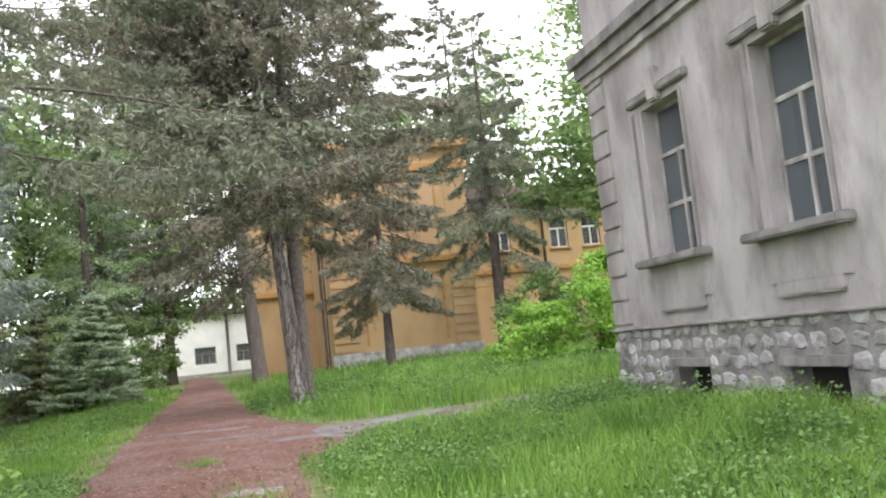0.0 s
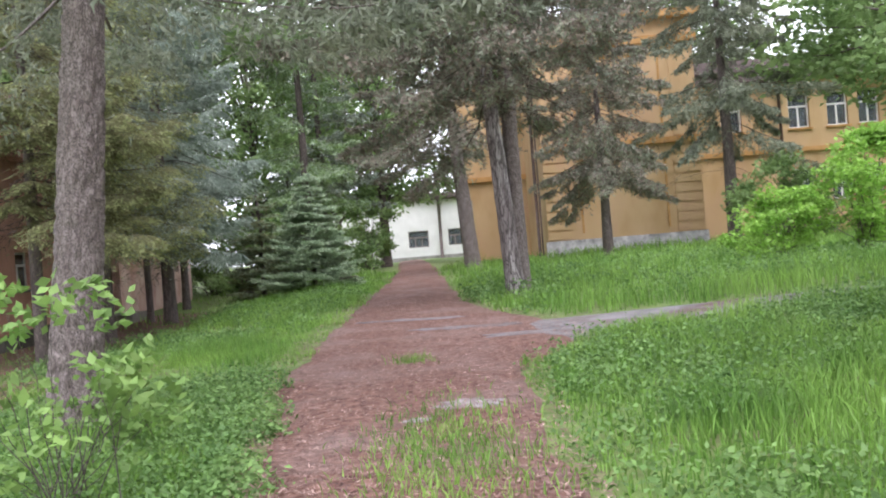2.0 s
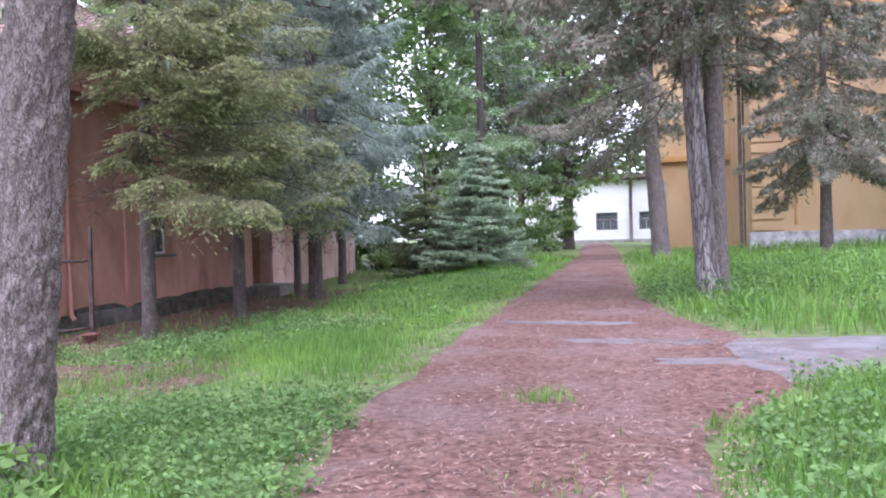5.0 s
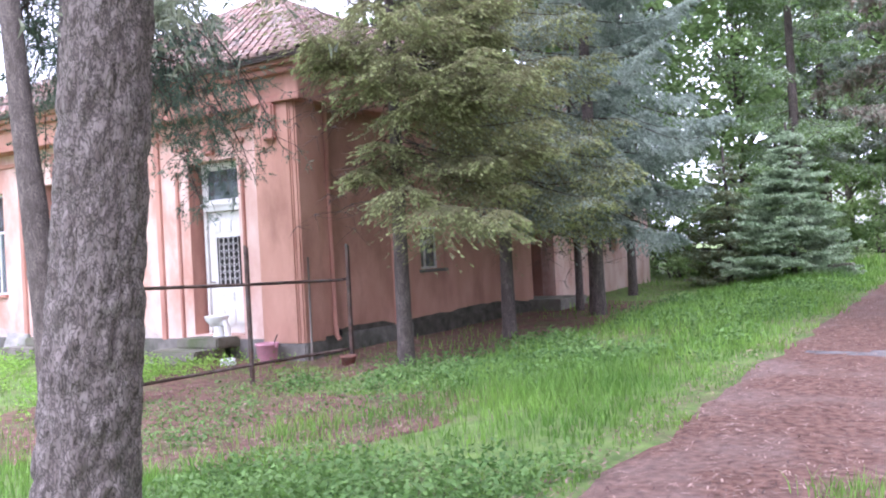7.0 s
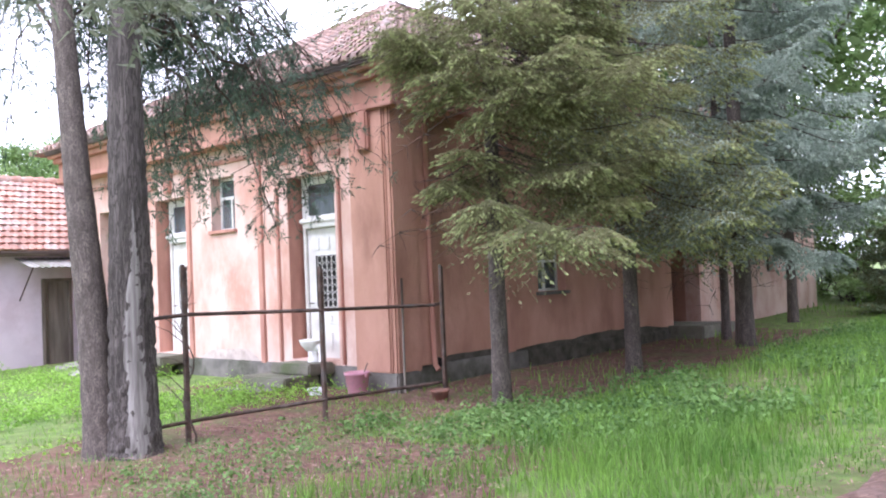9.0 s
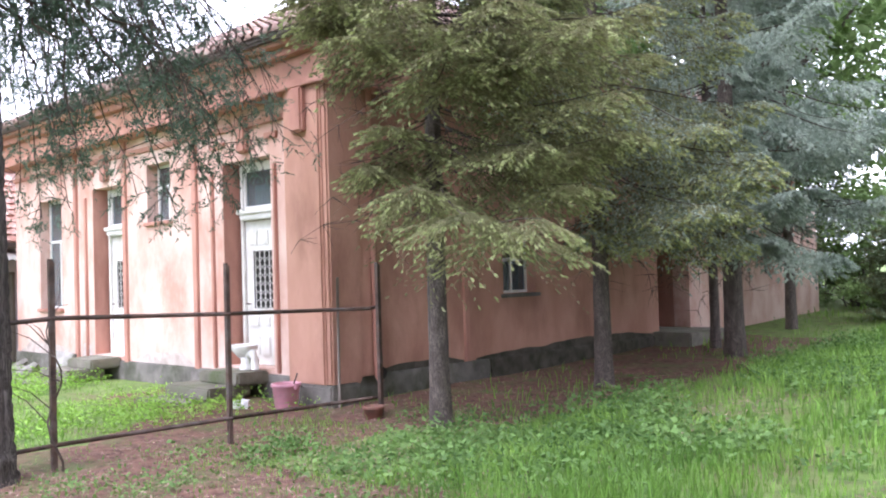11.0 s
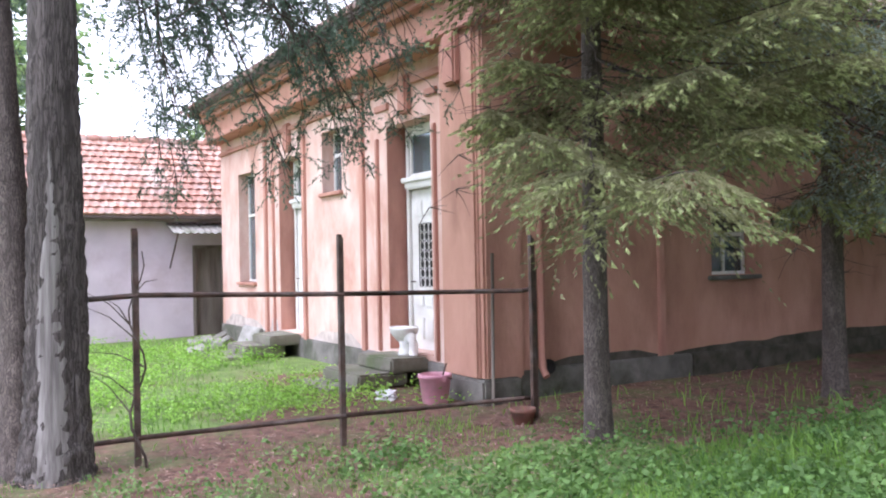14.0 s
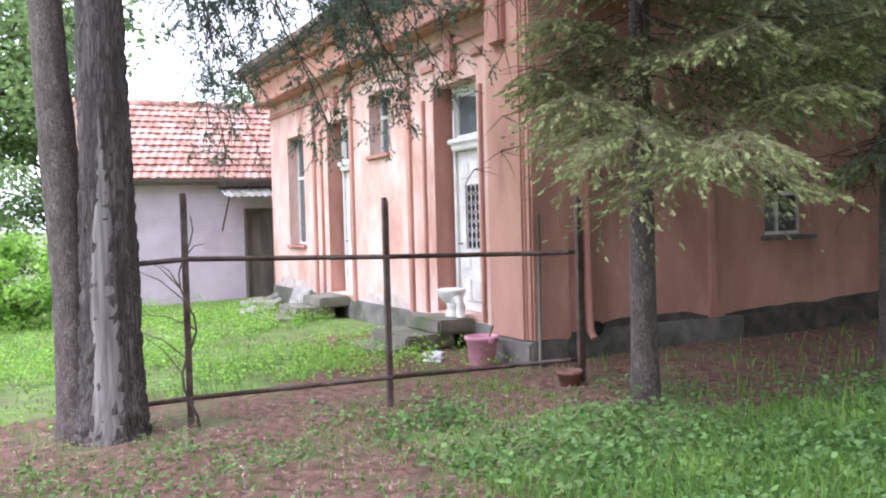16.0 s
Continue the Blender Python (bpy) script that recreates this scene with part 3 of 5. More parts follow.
    # hipped roof: boarded deck with tiles in courses
    e = 0.75
    x0, x1, y0, y1, z0 = HX0 - e, HX1 + e, HY0 - e, 37.4 + e, 5.24
    cx, rise, run = (x0 + x1) / 2, 3.6, (x1 - x0) / 2
    bm = bmesh.new()
    v = [bm.verts.new(p) for p in ((x0, y0, z0), (x1, y0, z0), (x1, y1, z0), (x0, y1, z0), (cx, y0 + run, z0 + rise), (cx, y1 - run, z0 + rise))]
    for f in ((0, 1, 4), (1, 2, 5, 4), (2, 3, 5), (3, 0, 4, 5), (3, 2, 1, 0)):
        bm.faces.new([v[i] for i in f])
    roof = part("roof", bm, M_TILEJ, h, "faded clay tile hipped roof")
    verts, faces = [], []
    sl = math.hypot(run, rise)
    k = int(sl / 0.3)
    for side in (0, 1):
        for r in range(k):
            s = r / k
            a0, a1 = (x0, x1) if side == 0 else (y0, y0 + 14)
            lo, hi = a0 + run * s, (a1 - run * s if side == 0 else a1)
            n_t = int((hi - lo) / 0.22)
            for q in range(n_t):
                a = lo + q * 0.22
                zz = z0 + rise * s + 0.02
                b0 = len(verts)
                for da, ds, dz in ((0.0, -0.012, 0.08), (0.11, -0.012, 0.115), (0.21, -0.012, 0.08), (0.0, 1.05 / k, 0.015), (0.11, 1.05 / k, 0.045), (0.21, 1.05 / k, 0.015), (0.0, -0.006, 0.0), (0.21, -0.006, 0.0)):
                    t = run * (s + ds)
                    z = zz + rise * ds + dz
                    verts.append((a + da, y0 + t, z) if side == 0 else (x1 - t, a + da, z))
                fs = ((0, 1, 4, 3), (1, 2, 5, 4), (6, 7, 2, 1), (6, 1, 0, 0))
                for f in fs[:3]:
                    faces.append([b0 + i for i in f])
    t = part("roof_tiles", shape("roof_tiles", verts, faces, M_TILEJ), None, roof)
    t["kind"] = "stuff"
    return h


pink_house()

# ---- lilac shed ----


def tile_mesh():
    """One interlocking clay roof tile: u across, v up the slope."""
    bm = bmesh.new()
    prof = [(0.0, 0.022), (0.04, 0.04), (0.08, 0.022), (0.12, 0.010), (0.16, 0.016), (0.205, 0.03)]
    lo = [bm.verts.new((u, 0, z + 0.035)) for u, z in prof]
    hi = [bm.verts.new((u, 0.36, z - 0.02)) for u, z in prof]
    un = [bm.verts.new((u, 0.012, z - 0.03)) for u, z in prof]
    for i in range(len(prof) - 1):
        bm.faces.new((lo[i], lo[i + 1], hi[i + 1], hi[i]))
        bm.faces.new((un[i], un[i + 1], lo[i + 1], lo[i]))
    me = bpy.data.meshes.new("roof_tile")
    bm.to_mesh(me)
    bm.free()
    me.materials.append(M_TILE)
    return me


def shed():
    s = thing("shed", "low lilac plastered shed with old clay tile roof", "shed")
    X = -23.2
    f = Face((X, 0, 0), (0, 1, 0), (1, 0, 0))
    part("wall", pierced(f, 15.25, 24.0, -0.4, 2.85, 0.3, [(18.95, 19.75, -0.1, 2.15)]), M_LILAC, s, "lilac plaster wall")
    bm = f.one(18.95, 19.03, -0.14, 0.02, -0.1, 2.15, 0.008)
    f.box(bm, 19.67, 19.75, -0.14, 0.02, -0.1, 2.15, 0.008)
    f.box(bm, 19.03, 19.67, -0.14, 0.02, 2.07, 2.15, 0.008)
    part("door_frame", bm, M_OLDWOOD, s)
    d = part("door", f.one(19.03, 19.67, -0.16, -0.1, -0.1, 2.07, 0.005), M_OLDWOOD, s, "grey weathered plank door")
    for k in range(5):
        part("plank", f.one(19.035 + 0.127 * k, 19.155 + 0.127 * k, -0.1, -0.085, -0.08, 2.05, 0.004), M_OLDWOOD, d)
    part("end_wall", Face((0, 15.25, 0), (1, 0, 0), (0, -1, 0)).one(X - 4.6, X - 0.31, -0.3, 0, -0.4, 2.85), M_LILAC, s)
    part("fascia", f.one(15.0, 24.2, 0.30, 0.36, 2.72, 2.86, 0.01), M_OLDWOOD, s)
    part("gutter", f.one(15.0, 24.2, 0.36, 0.46, 2.78, 2.86, 0.02), M_ROOFDK, s)
    # roof slope rising away from the yard
    bm = bmesh.new()
    pts = [(X + 0.45, 15.0, 2.83), (X + 0.45, 24.2, 2.83), (X - 2.3, 24.2, 4.93), (X - 2.3, 15.0, 4.93), (X - 5, 24.2, 2.83), (X - 5, 15.0, 2.83)]
    v = [bm.verts.new(p) for p in pts]
    for q in ((0, 1, 2, 3), (3, 2, 4, 5), (0, 3, 5), (1, 4, 2), (0, 5, 4, 1)):
        bm.faces.new([v[i] for i in q])
    roof = part("roof", bm, M_TILEJ, s, "sagging clay tile roof")
    me = tile_mesh()
    ang = math.atan2(2.1, 2.75)
    r = random.Random(4)
    for row in range(12):
        for col in range(25):
            d = 0.285 * row
            y = 15.4 + col * 0.2 - (0.1 if row % 2 else 0)
            ob = new("roof_tile", me)
            ob.parent = roof
            x, z = X + 0.46 - d * math.cos(ang), 2.85 + d * math.sin(ang)
            rot = Matrix.Rotation(math.pi / 2, 4, 'Z') @ Matrix.Rotation(ang, 4, 'X')
            ob.matrix_basis = Matrix.Translation((x + r.uniform(-0.01, 0.01), y, z + r.uniform(0, 0.012))) @ rot @ Matrix.Rotation(r.uniform(-0.03, 0.03), 4, 'Z')
    for k in range(26):
        bm = tube(bmesh.new(), [(X - 2.3, 15.2 + 0.32 * k, 4.96), (X - 2.3, 15.56 + 0.32 * k, 4.99)], [0.10, 0.12], 10)
        part("ridge_tile", bm, M_TILE, roof)
    # little canopy over the door
    bm = bmesh.new()
    n = 30
    prev = None
    for i in range(n + 1):
        y = 18.3 + 1.5 * i / n
        z = 0.02 * math.sin(i * 1.9)
        a, b = bm.verts.new((X + 1.0, y, 2.42 + z)), bm.verts.new((X + 0.01, y, 2.68 + z))
        if prev:
            bm.faces.new((prev[0], a, b, prev[1]))
        prev = (a, b)
    can = part("canopy", bm, M_CONCRETE, s, "corrugated grey canopy sheet")
    so = can.modifiers.new("thick", 'SOLIDIFY')
    so.thickness = 0.012
    part("canopy_brace", tube(bmesh.new(), [(X + 0.9, 18.4, 2.42), (X + 0.02, 18.4, 1.6)], [0.02, 0.02], 6), M_RUST, s)
    part("threshold", f.one(18.8, 19.9, -0.1, 0.35, -0.5, -0.1, 0.02), M_STEP, s)


shed()

# ---- fence, steps and clutter in the yard ----


def fence():
    f = thing("metal_fence", "rusty angle-iron fence frame without mesh", "fence")
    posts = [((-9.46, 14.95), 2.02), ((-9.19, 16.82), 1.95), ((-9.02, 18.98), 1.93)]
    for (x, y), top in posts:
        bm = box(bmesh.new(), (x - 0.028, y - 0.028, H(x, y) - 0.3), (x + 0.028, y - 0.016, top), 0.002)
        box(bm, (x - 0.028, y - 0.016, H(x, y) - 0.3), (x - 0.016, y + 0.028, top), 0.002)
        box(bm, (x - 0.016, y - 0.016, H(x, y) - 0.3), (x + 0.026, y + 0.026, top - 0.03), 0.004)
        part("post", bm, M_RUST, f)
    part("post", tube(bmesh.new(), [(-9.12, 19.08, -0.2), (-9.10, 19.06, 1.57)], [0.03, 0.03], 10), M_RUST, f)
    for z0, z1, z2, r in ((1.42, 1.37, 1.36, 0.024), (0.15, 0.19, 0.17, 0.024)):
        pts = [(-9.60, 14.2, z0 - 0.05), (-9.44, 14.97, z0), (-9.17, 16.84, z1), (-9.10, 18.9, z2 - 0.03 if z2 > 1 else z2), (-9.06, 19.06, z2)]
        bm = bmesh.new()
        for a, b in zip(pts, pts[1:]):
            tube(bm, [a, b], [r, r], 4)
        part("rail", bm, M_RUST, f)
    # dry vine on the post
    bm = bmesh.new()
    rr = random.Random(8)
    z, pts = H(-9.46, 14.95), []
    for i in range(16):
        pts.append((-9.42 + 0.07 * math.sin(i * 0.9), 14.95 + 0.07 * math.cos(i * 0.9) , z + 0.13 * i))
    tube(bm, pts, [0.014 - 0.0006 * i for i in range(16)], 6)
    for k in range(9):
        i = rr.randrange(4, 15)
        p = Vector(pts[i])
        d = Vector((rr.uniform(-0.3, 0.3), rr.uniform(-0.5, 0.3), rr.uniform(0, 0.35)))
        tube(bm, [p, p + d * 0.5 + Vector((0, 0, 0.05)), p + d], [0.007, 0.005, 0.002], 5)
    v = new("dry_vine")
    tagged(v, "dry leafless vine twined round a fence post", "vine")
    part("stem", bm, M_TWIG, v)


fence()


def stone_steps(x0, x1, base, group):
    for k, (grow, top, out) in enumerate(((0.0, 0.34, 0.62), (0.28, 0.16, 1.05), (0.45, -0.02, 1.5))):
        bm = fac.one(x0 - grow, x1 + 0.05 - grow * 0.4, (0.02, 0.3, 0.75)[k], out, top - 0.19, top, 0.03)
        for v in bm.verts:
            v.co += noise.noise_vector(v.co * 3.1) * 0.025
        st = tagged(part("stone_step", bm, M_STEP), "mossy stone step slab before the door", "step", group)


stone_steps(-13.05, -12.0, 0, "steps of the front door")
stone_steps(-17.9, -16.9, 0, "steps of the second door")


def toilet():
    t = thing("toilet_bowl", "discarded white ceramic toilet bowl on a step", "toilet")
    c = (-12.35, 19.17, 0.34)
    bm = lathe(bmesh.new(), [(0.105, 0.0), (0.115, 0.02), (0.095, 0.06), (0.085, 0.14), (0.10, 0.20)], c, 24, (1.15, 1.0))
    part("foot", bm, M_CERAMIC, t)
    bm = lathe(bmesh.new(), [(0.09, 0.19), (0.13, 0.24), (0.185, 0.31), (0.20, 0.37), (0.205, 0.395), (0.19, 0.40), (0.155, 0.39), (0.13, 0.33), (0.05, 0.25)], (c[0] - 0.05, c[1], c[2]), 28, (1.3, 0.95))
    part("bowl", bm, M_CERAMIC, t)
    bm = tube(bmesh.new(), [(c[0] + 0.02, c[1], c[2] + 0.24), (c[0] + 0.17, c[1], c[2] + 0.26), (c[0] + 0.24, c[1], c[2] + 0.17), (c[0] + 0.23, c[1], c[2] + 0.02)], [0.075, 0.08, 0.065, 0.06], 14)
    part("trap", bm, M_CERAMIC, t)


toilet()


def bucket():
    b = thing("plastic_bucket", "faded pink plastic bucket beside the steps", "bucket")
    c = Vector((-10.66, 18.68, H(-10.66, 18.68) + 0.0))
    bm = lathe(bmesh.new(), [(0.0, 0.0), (0.145, 0.0), (0.155, 0.02), (0.195, 0.33), (0.212, 0.335), (0.212, 0.375), (0.192, 0.38), (0.185, 0.34), (0.145, 0.03), (0.0, 0.025)], c, 32)
    part("tub", bm, M_BUCKET, b)
    for sgn in (-1, 1):
        part("lug", box(bmesh.new(), c + Vector((sgn * 0.205, -0.03, 0.3)), c + Vector((sgn * 0.235, 0.03, 0.37)), 0.008), M_BUCKET, b)
    pts = [c + Vector((0.235 * math.cos(t), 0.05 + 0.16 * math.sin(t), 0.35 - 0.05 * math.sin(t))) for t in [math.pi * i / 14 for i in range(15)]]
    part("handle", tube(bmesh.new(), pts, [0.006] * 15, 6), M_RUST, b)
    part("stick", tube(bmesh.new(), [c + Vector((0.02, 0, 0.1)), c + Vector((0.2, 0.05, 0.52))], [0.012, 0.01], 6), M_OLDWOOD, b)


bucket()


def lump(name, centre, size, material, label, category, seed, rough=0.25, group=""):
    bm = bmesh.new()
    bmesh.ops.create_icosphere(bm, subdivisions=3, radius=1.0)
    for v in bm.verts:
        d = v.co.normalized()
        k = 1 + rough * noise.noise(d * 1.7 + Vector((seed, 0, 0))) + rough * 0.4 * noise.noise(d * 5 + Vector((0, seed, 0)))
        v.co = Vector((d.x * size[0] * k, d.y * size[1] * k, d.z * size[2] * k)) + Vector(centre)
    return tagged(part(name, bm, material), label, category, group)


lump("plastic_bag", (-11.25, 18.3, H(-11.25, 18.3) + 0.05), (0.17, 0.12, 0.08), M_CLOTH, "crumpled white plastic bag on the ground", "bag", 3, 0.7)
pot = thing("flower_pot", "broken terracotta pot at the fence post", "pot")
pc = (-8.95, 18.78, H(-8.95, 18.78) - 0.02)
part("body", lathe(bmesh.new(), [(0.08, 0.0), (0.10, 0.0), (0.125, 0.17), (0.14, 0.17), (0.14, 0.21), (0.12, 0.21), (0.09, 0.03), (0, 0.03)], pc, 24), M_POT, pot)
part("soil", lathe(bmesh.new(), [(0.0, 0.15), (0.108, 0.15), (0.09, 0.17), (0.0, 0.18)], pc, 20), M_SOIL, pot)
rr = random.Random(12)
for k in range(9):
    x, y = -18.6 + rr.uniform(-2.2, 0.5), 18.55 + rr.uniform(-0.7, 0.4)
    s = rr.uniform(0.14, 0.32)
    bm = box(bmesh.new(), (-s, -s * 0.7, -0.06), (s, s * 0.7, 0.06), 0.02)
    for v in bm.verts:
        v.co += noise.noise_vector(v.co * 4 + Vector((k, 0, 0))) * 0.05
    bm.transform(pose(x, y, H(x, y) + 0.08, rr.uniform(-35, 35), rr.uniform(-30, 30), rr.uniform(0, 180)))
    tagged(part("stone_slab", bm, M_CONCRETE), "broken grey concrete slab in the weeds", "slab", "rubble by the second door")
bm = box(bmesh.new(), (-0.28, -0.05, 0), (0.28, 0.05, 0.55), 0.02)
bm.transform(pose(-18.35, 18.7, H(-18.3, 18.7), -22, 6, 20))
tagged(part("stone_slab", bm, M_CONCRETE), "grey concrete slab leaning beside the steps", "slab", "rubble by the second door")
bm = box(bmesh.new(), (-0.32, -0.25, -0.1), (0.32, 0.25, 0.42), 0.03)
for v in bm.verts:
    v.co += noise.noise_vector(v.co * 3) * 0.03
bm.transform(pose(-3.6, 34.0, H(-3.6, 34.0)))
tagged(part("concrete_block", bm, M_STEP), "square grey concrete block beside the path", "block")

# ---- grey house ----
GX, GY1 = 6.4, 14.05
gf = Face((GX, 0, 0), (0, 1, 0), (-1, 0, 0))


def grey_house():
    h = thing("grey_house", "old house with weathered grey render and stone plinth", "house")
    wins = [(11.07, 12.25), (8.2, 9.3), (4.6, 5.68), (1.0, 2.08), (-2.6, -1.52)]
    cel = [(11.2, 12.1, 0.3, 0.84), (8.35, 9.35, 0.3, 0.84), (4.6, 5.6, 0.3, 0.84)]
    part("wall", pierced(gf, -8, GY1, 1.42, 9.6, 0.5, [(a, b, 2.45, 4.75) for a, b in wins]), M_GREY, h, "stained grey render wall")
    north = Face((0, GY1, 0), (1, 0, 0), (0, 1, 0))
    part("wall", north.one(GX + 0.5, 18, -0.5, 0, 0.1, 9.6), M_GREY, h)
    part("wall", north.one(GX + 0.5, 18, -22, -21.5, 0.1, 9.6), M_GREY, h)
    part("wall", Face((18, 0, 0), (0, 1, 0), (1, 0, 0)).one(-8, GY1, -0.5, 0, 0.1, 9.6), M_GREY, h)
    part("plinth", pierced(gf, -8, GY1 + 0.1, -0.3, 1.42, 0.5, cel), M_MORTAR, h, "rubble stone plinth")
    bm = gf.one(-8, GY1 + 0.12, 0.0, 0.1, 1.4, 1.46, 0.02)
    part("plinth_ledge", bm, M_GREY, h)
    for a, b, lo, hi in cel:
        # near-black sheet painted as the cellar's shade
        part("cellar_window", gf.one(a, b, -0.3, -0.28, lo, hi), M_DARK, h, "near-black sheet for the unlit cellar opening")
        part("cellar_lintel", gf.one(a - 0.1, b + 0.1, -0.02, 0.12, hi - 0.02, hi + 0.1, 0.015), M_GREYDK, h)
    for a, b in wins:
        window(h, gf, a, b, 2.45, 4.75, 0.22, M_WORNWHITE, (0.5,), (0.68, 0.34), 0.055, curtain=False)
        # moulded surround with eared corners
        for s, t in ((a - 0.26, a - 0.06), (b + 0.06, b + 0.26)):
            part("surround", gf.one(s, t, -0.02, 0.06, 2.45, 4.8, 0.02), M_GREY, h)
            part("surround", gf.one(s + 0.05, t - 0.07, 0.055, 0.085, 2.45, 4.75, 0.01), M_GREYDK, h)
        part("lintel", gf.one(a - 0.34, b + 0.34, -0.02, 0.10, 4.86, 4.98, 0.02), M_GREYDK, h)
        part("lintel", gf.one(a - 0.3, b + 0.3, -0.02, 0.06, 4.98, 5.16, 0.02), M_GREY, h)
        part("keystone", gf.one((a + b) / 2 - 0.14, (a + b) / 2 + 0.14, -0.02, 0.13, 4.76, 5.26, 0.03), M_GREY, h)
        bm = gf.one(a - 0.36, b + 0.36, -0.2, 0.26, 2.33, 2.45, 0.025)
        for v in bm.verts:
            v.co += noise.noise_vector(v.co * 4) * 0.012
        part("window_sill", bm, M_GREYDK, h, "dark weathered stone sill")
        part("apron", gf.one(a - 0.2, b + 0.2, -0.02, 0.035, 1.8, 2.33, 0.01), M_GREY, h)
        part("apron", gf.one(a - 0.05, b + 0.05, -0.02, 0.05, 1.66, 1.8, 0.01), M_GREY, h)
        # thin dark grey strip painted as the shadow below the apron
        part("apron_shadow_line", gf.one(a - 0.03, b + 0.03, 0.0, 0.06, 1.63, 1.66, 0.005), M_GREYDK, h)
    # quoins
    for k in range(11):
        z = 1.5 + k * 0.41
        w = 0.62
        part("quoin", gf.one(GY1 - w, GY1 + 0.03, -0.04, 0.045, z, z + 0.375, 0.018), M_GREY, h)
    for lo, hi, o in ((5.72, 5.86, 0.09), (5.86, 6.08, 0.16), (6.08, 6.26, 0.24)):
        bm = bmesh.new()
        for k in range(40):
            y = -8 + (GY1 + o + 8) * k / 40
            gf.box(bm, y, -8 + (GY1 + o + 8) * (k + 1) / 40 + 0.01, -0.1, o + 0.03 * noise.noise((k * 0.7, lo * 9, 0)), lo + 0.02 * noise.noise((k, 3, lo)), hi, 0)
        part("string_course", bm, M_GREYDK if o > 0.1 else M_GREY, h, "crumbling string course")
    for a, b in wins:
        part("upper_panel", gf.one(a - 0.2, b + 0.2, -0.02, 0.06, 6.8, 7.15, 0.02), M_GREY, h)
    bm = box(bmesh.new(), (GX - 0.7, -8.7, 9.6), (18.7, GY1 + 0.7, 9.9), 0.05)
    part("roof_edge", bm, M_GREYDK, h)
    bm = bmesh.new()
    pts = [(GX - 0.7, -8.7, 9.9), (18.7, -8.7, 9.9), (18.7, GY1 + 0.7, 9.9), (GX - 0.7, GY1 + 0.7, 9.9), (12.2, -2, 13), (12.2, 8, 13)]
    v = [bm.verts.new(p) for p in pts]
    for q in ((0, 1, 4), (1, 2, 5, 4), (2, 3, 5), (3, 0, 4, 5), (3, 2, 1, 0)):
        bm.faces.new([v[i] for i in q])
    part("roof", bm, M_TILEJ, h)
    return h, cel


grey, cellars = grey_house()


def rubble():
    """Uneven stones of the plinth, each with its own outline."""
    r = random.Random(21)
    plinth = [c for c in grey.children if c.name.startswith("plinth")][0]
    y, row = 5.2, 0
    z = 0.28
    while z < 1.30:
        hgt = r.uniform(0.2, 0.27)
        y = 5.6 + r.uniform(0, 0.2)
        while y < GY1 + 0.02:
            w = r.uniform(0.2, 0.4)
            cy, cz = y + w / 2, z + hgt / 2 + r.uniform(-0.035, 0.035)
            y += w + 0.015
            if any(a - w * 0.45 < cy < b + w * 0.45 and cz - hgt * 0.4 < hi and cz + hgt * 0.4 > lo for a, b, lo, hi in cellars):
                continue
            bm = bmesh.new()
            n = 9
            out, inn = [], []
            for k in range(n):
                t = 2 * math.pi * k / n
                c, s = math.cos(t), math.sin(t)
                sq = 1 / max(abs(c), abs(s)) ** 0.6
                q = r.uniform(0.7, 1.06)
                dy, dz = c * sq * w * 0.5 * q, s * sq * hgt * 0.5 * q
                out.append(bm.verts.new(gf.p(cy + dy, -0.01, min(cz + dz, 1.4))))
                inn.append(bm.verts.new(gf.p(cy + dy * 0.75, r.uniform(0.018, 0.034), min(cz + dz * 0.75, 1.38))))
            top = bm.verts.new(gf.p(cy + w * r.uniform(-0.15, 0.15), r.uniform(0.025, 0.05), cz + hgt * r.uniform(-0.15, 0.15)))
            for k in range(n):
                bm.faces.new((out[k], inn[k], inn[(k + 1) % n], out[(k + 1) % n]))
                bm.faces.new((inn[k], top, inn[(k + 1) % n]))
            bmesh.ops.recalc_face_normals(bm, faces=bm.faces)
            part("stone", bm, M_RUBBLE, plinth)
        z += hgt + 0.005


rubble()

# ---- ochre building and white building ----


def storey_windows(h, f, cols, lo, hi, w=1.1):
    for u in cols:
        window(h, f, u, u + w, lo, hi, 0.18, M_WHITEWOOD, (0.5,), (0.62,), 0.09, curtain=False)
        part("window_sill", f.one(u - 0.1, u + w + 0.1, -0.1, 0.12, lo - 0.1, lo, 0.0), M_OCHRETRIM, h)


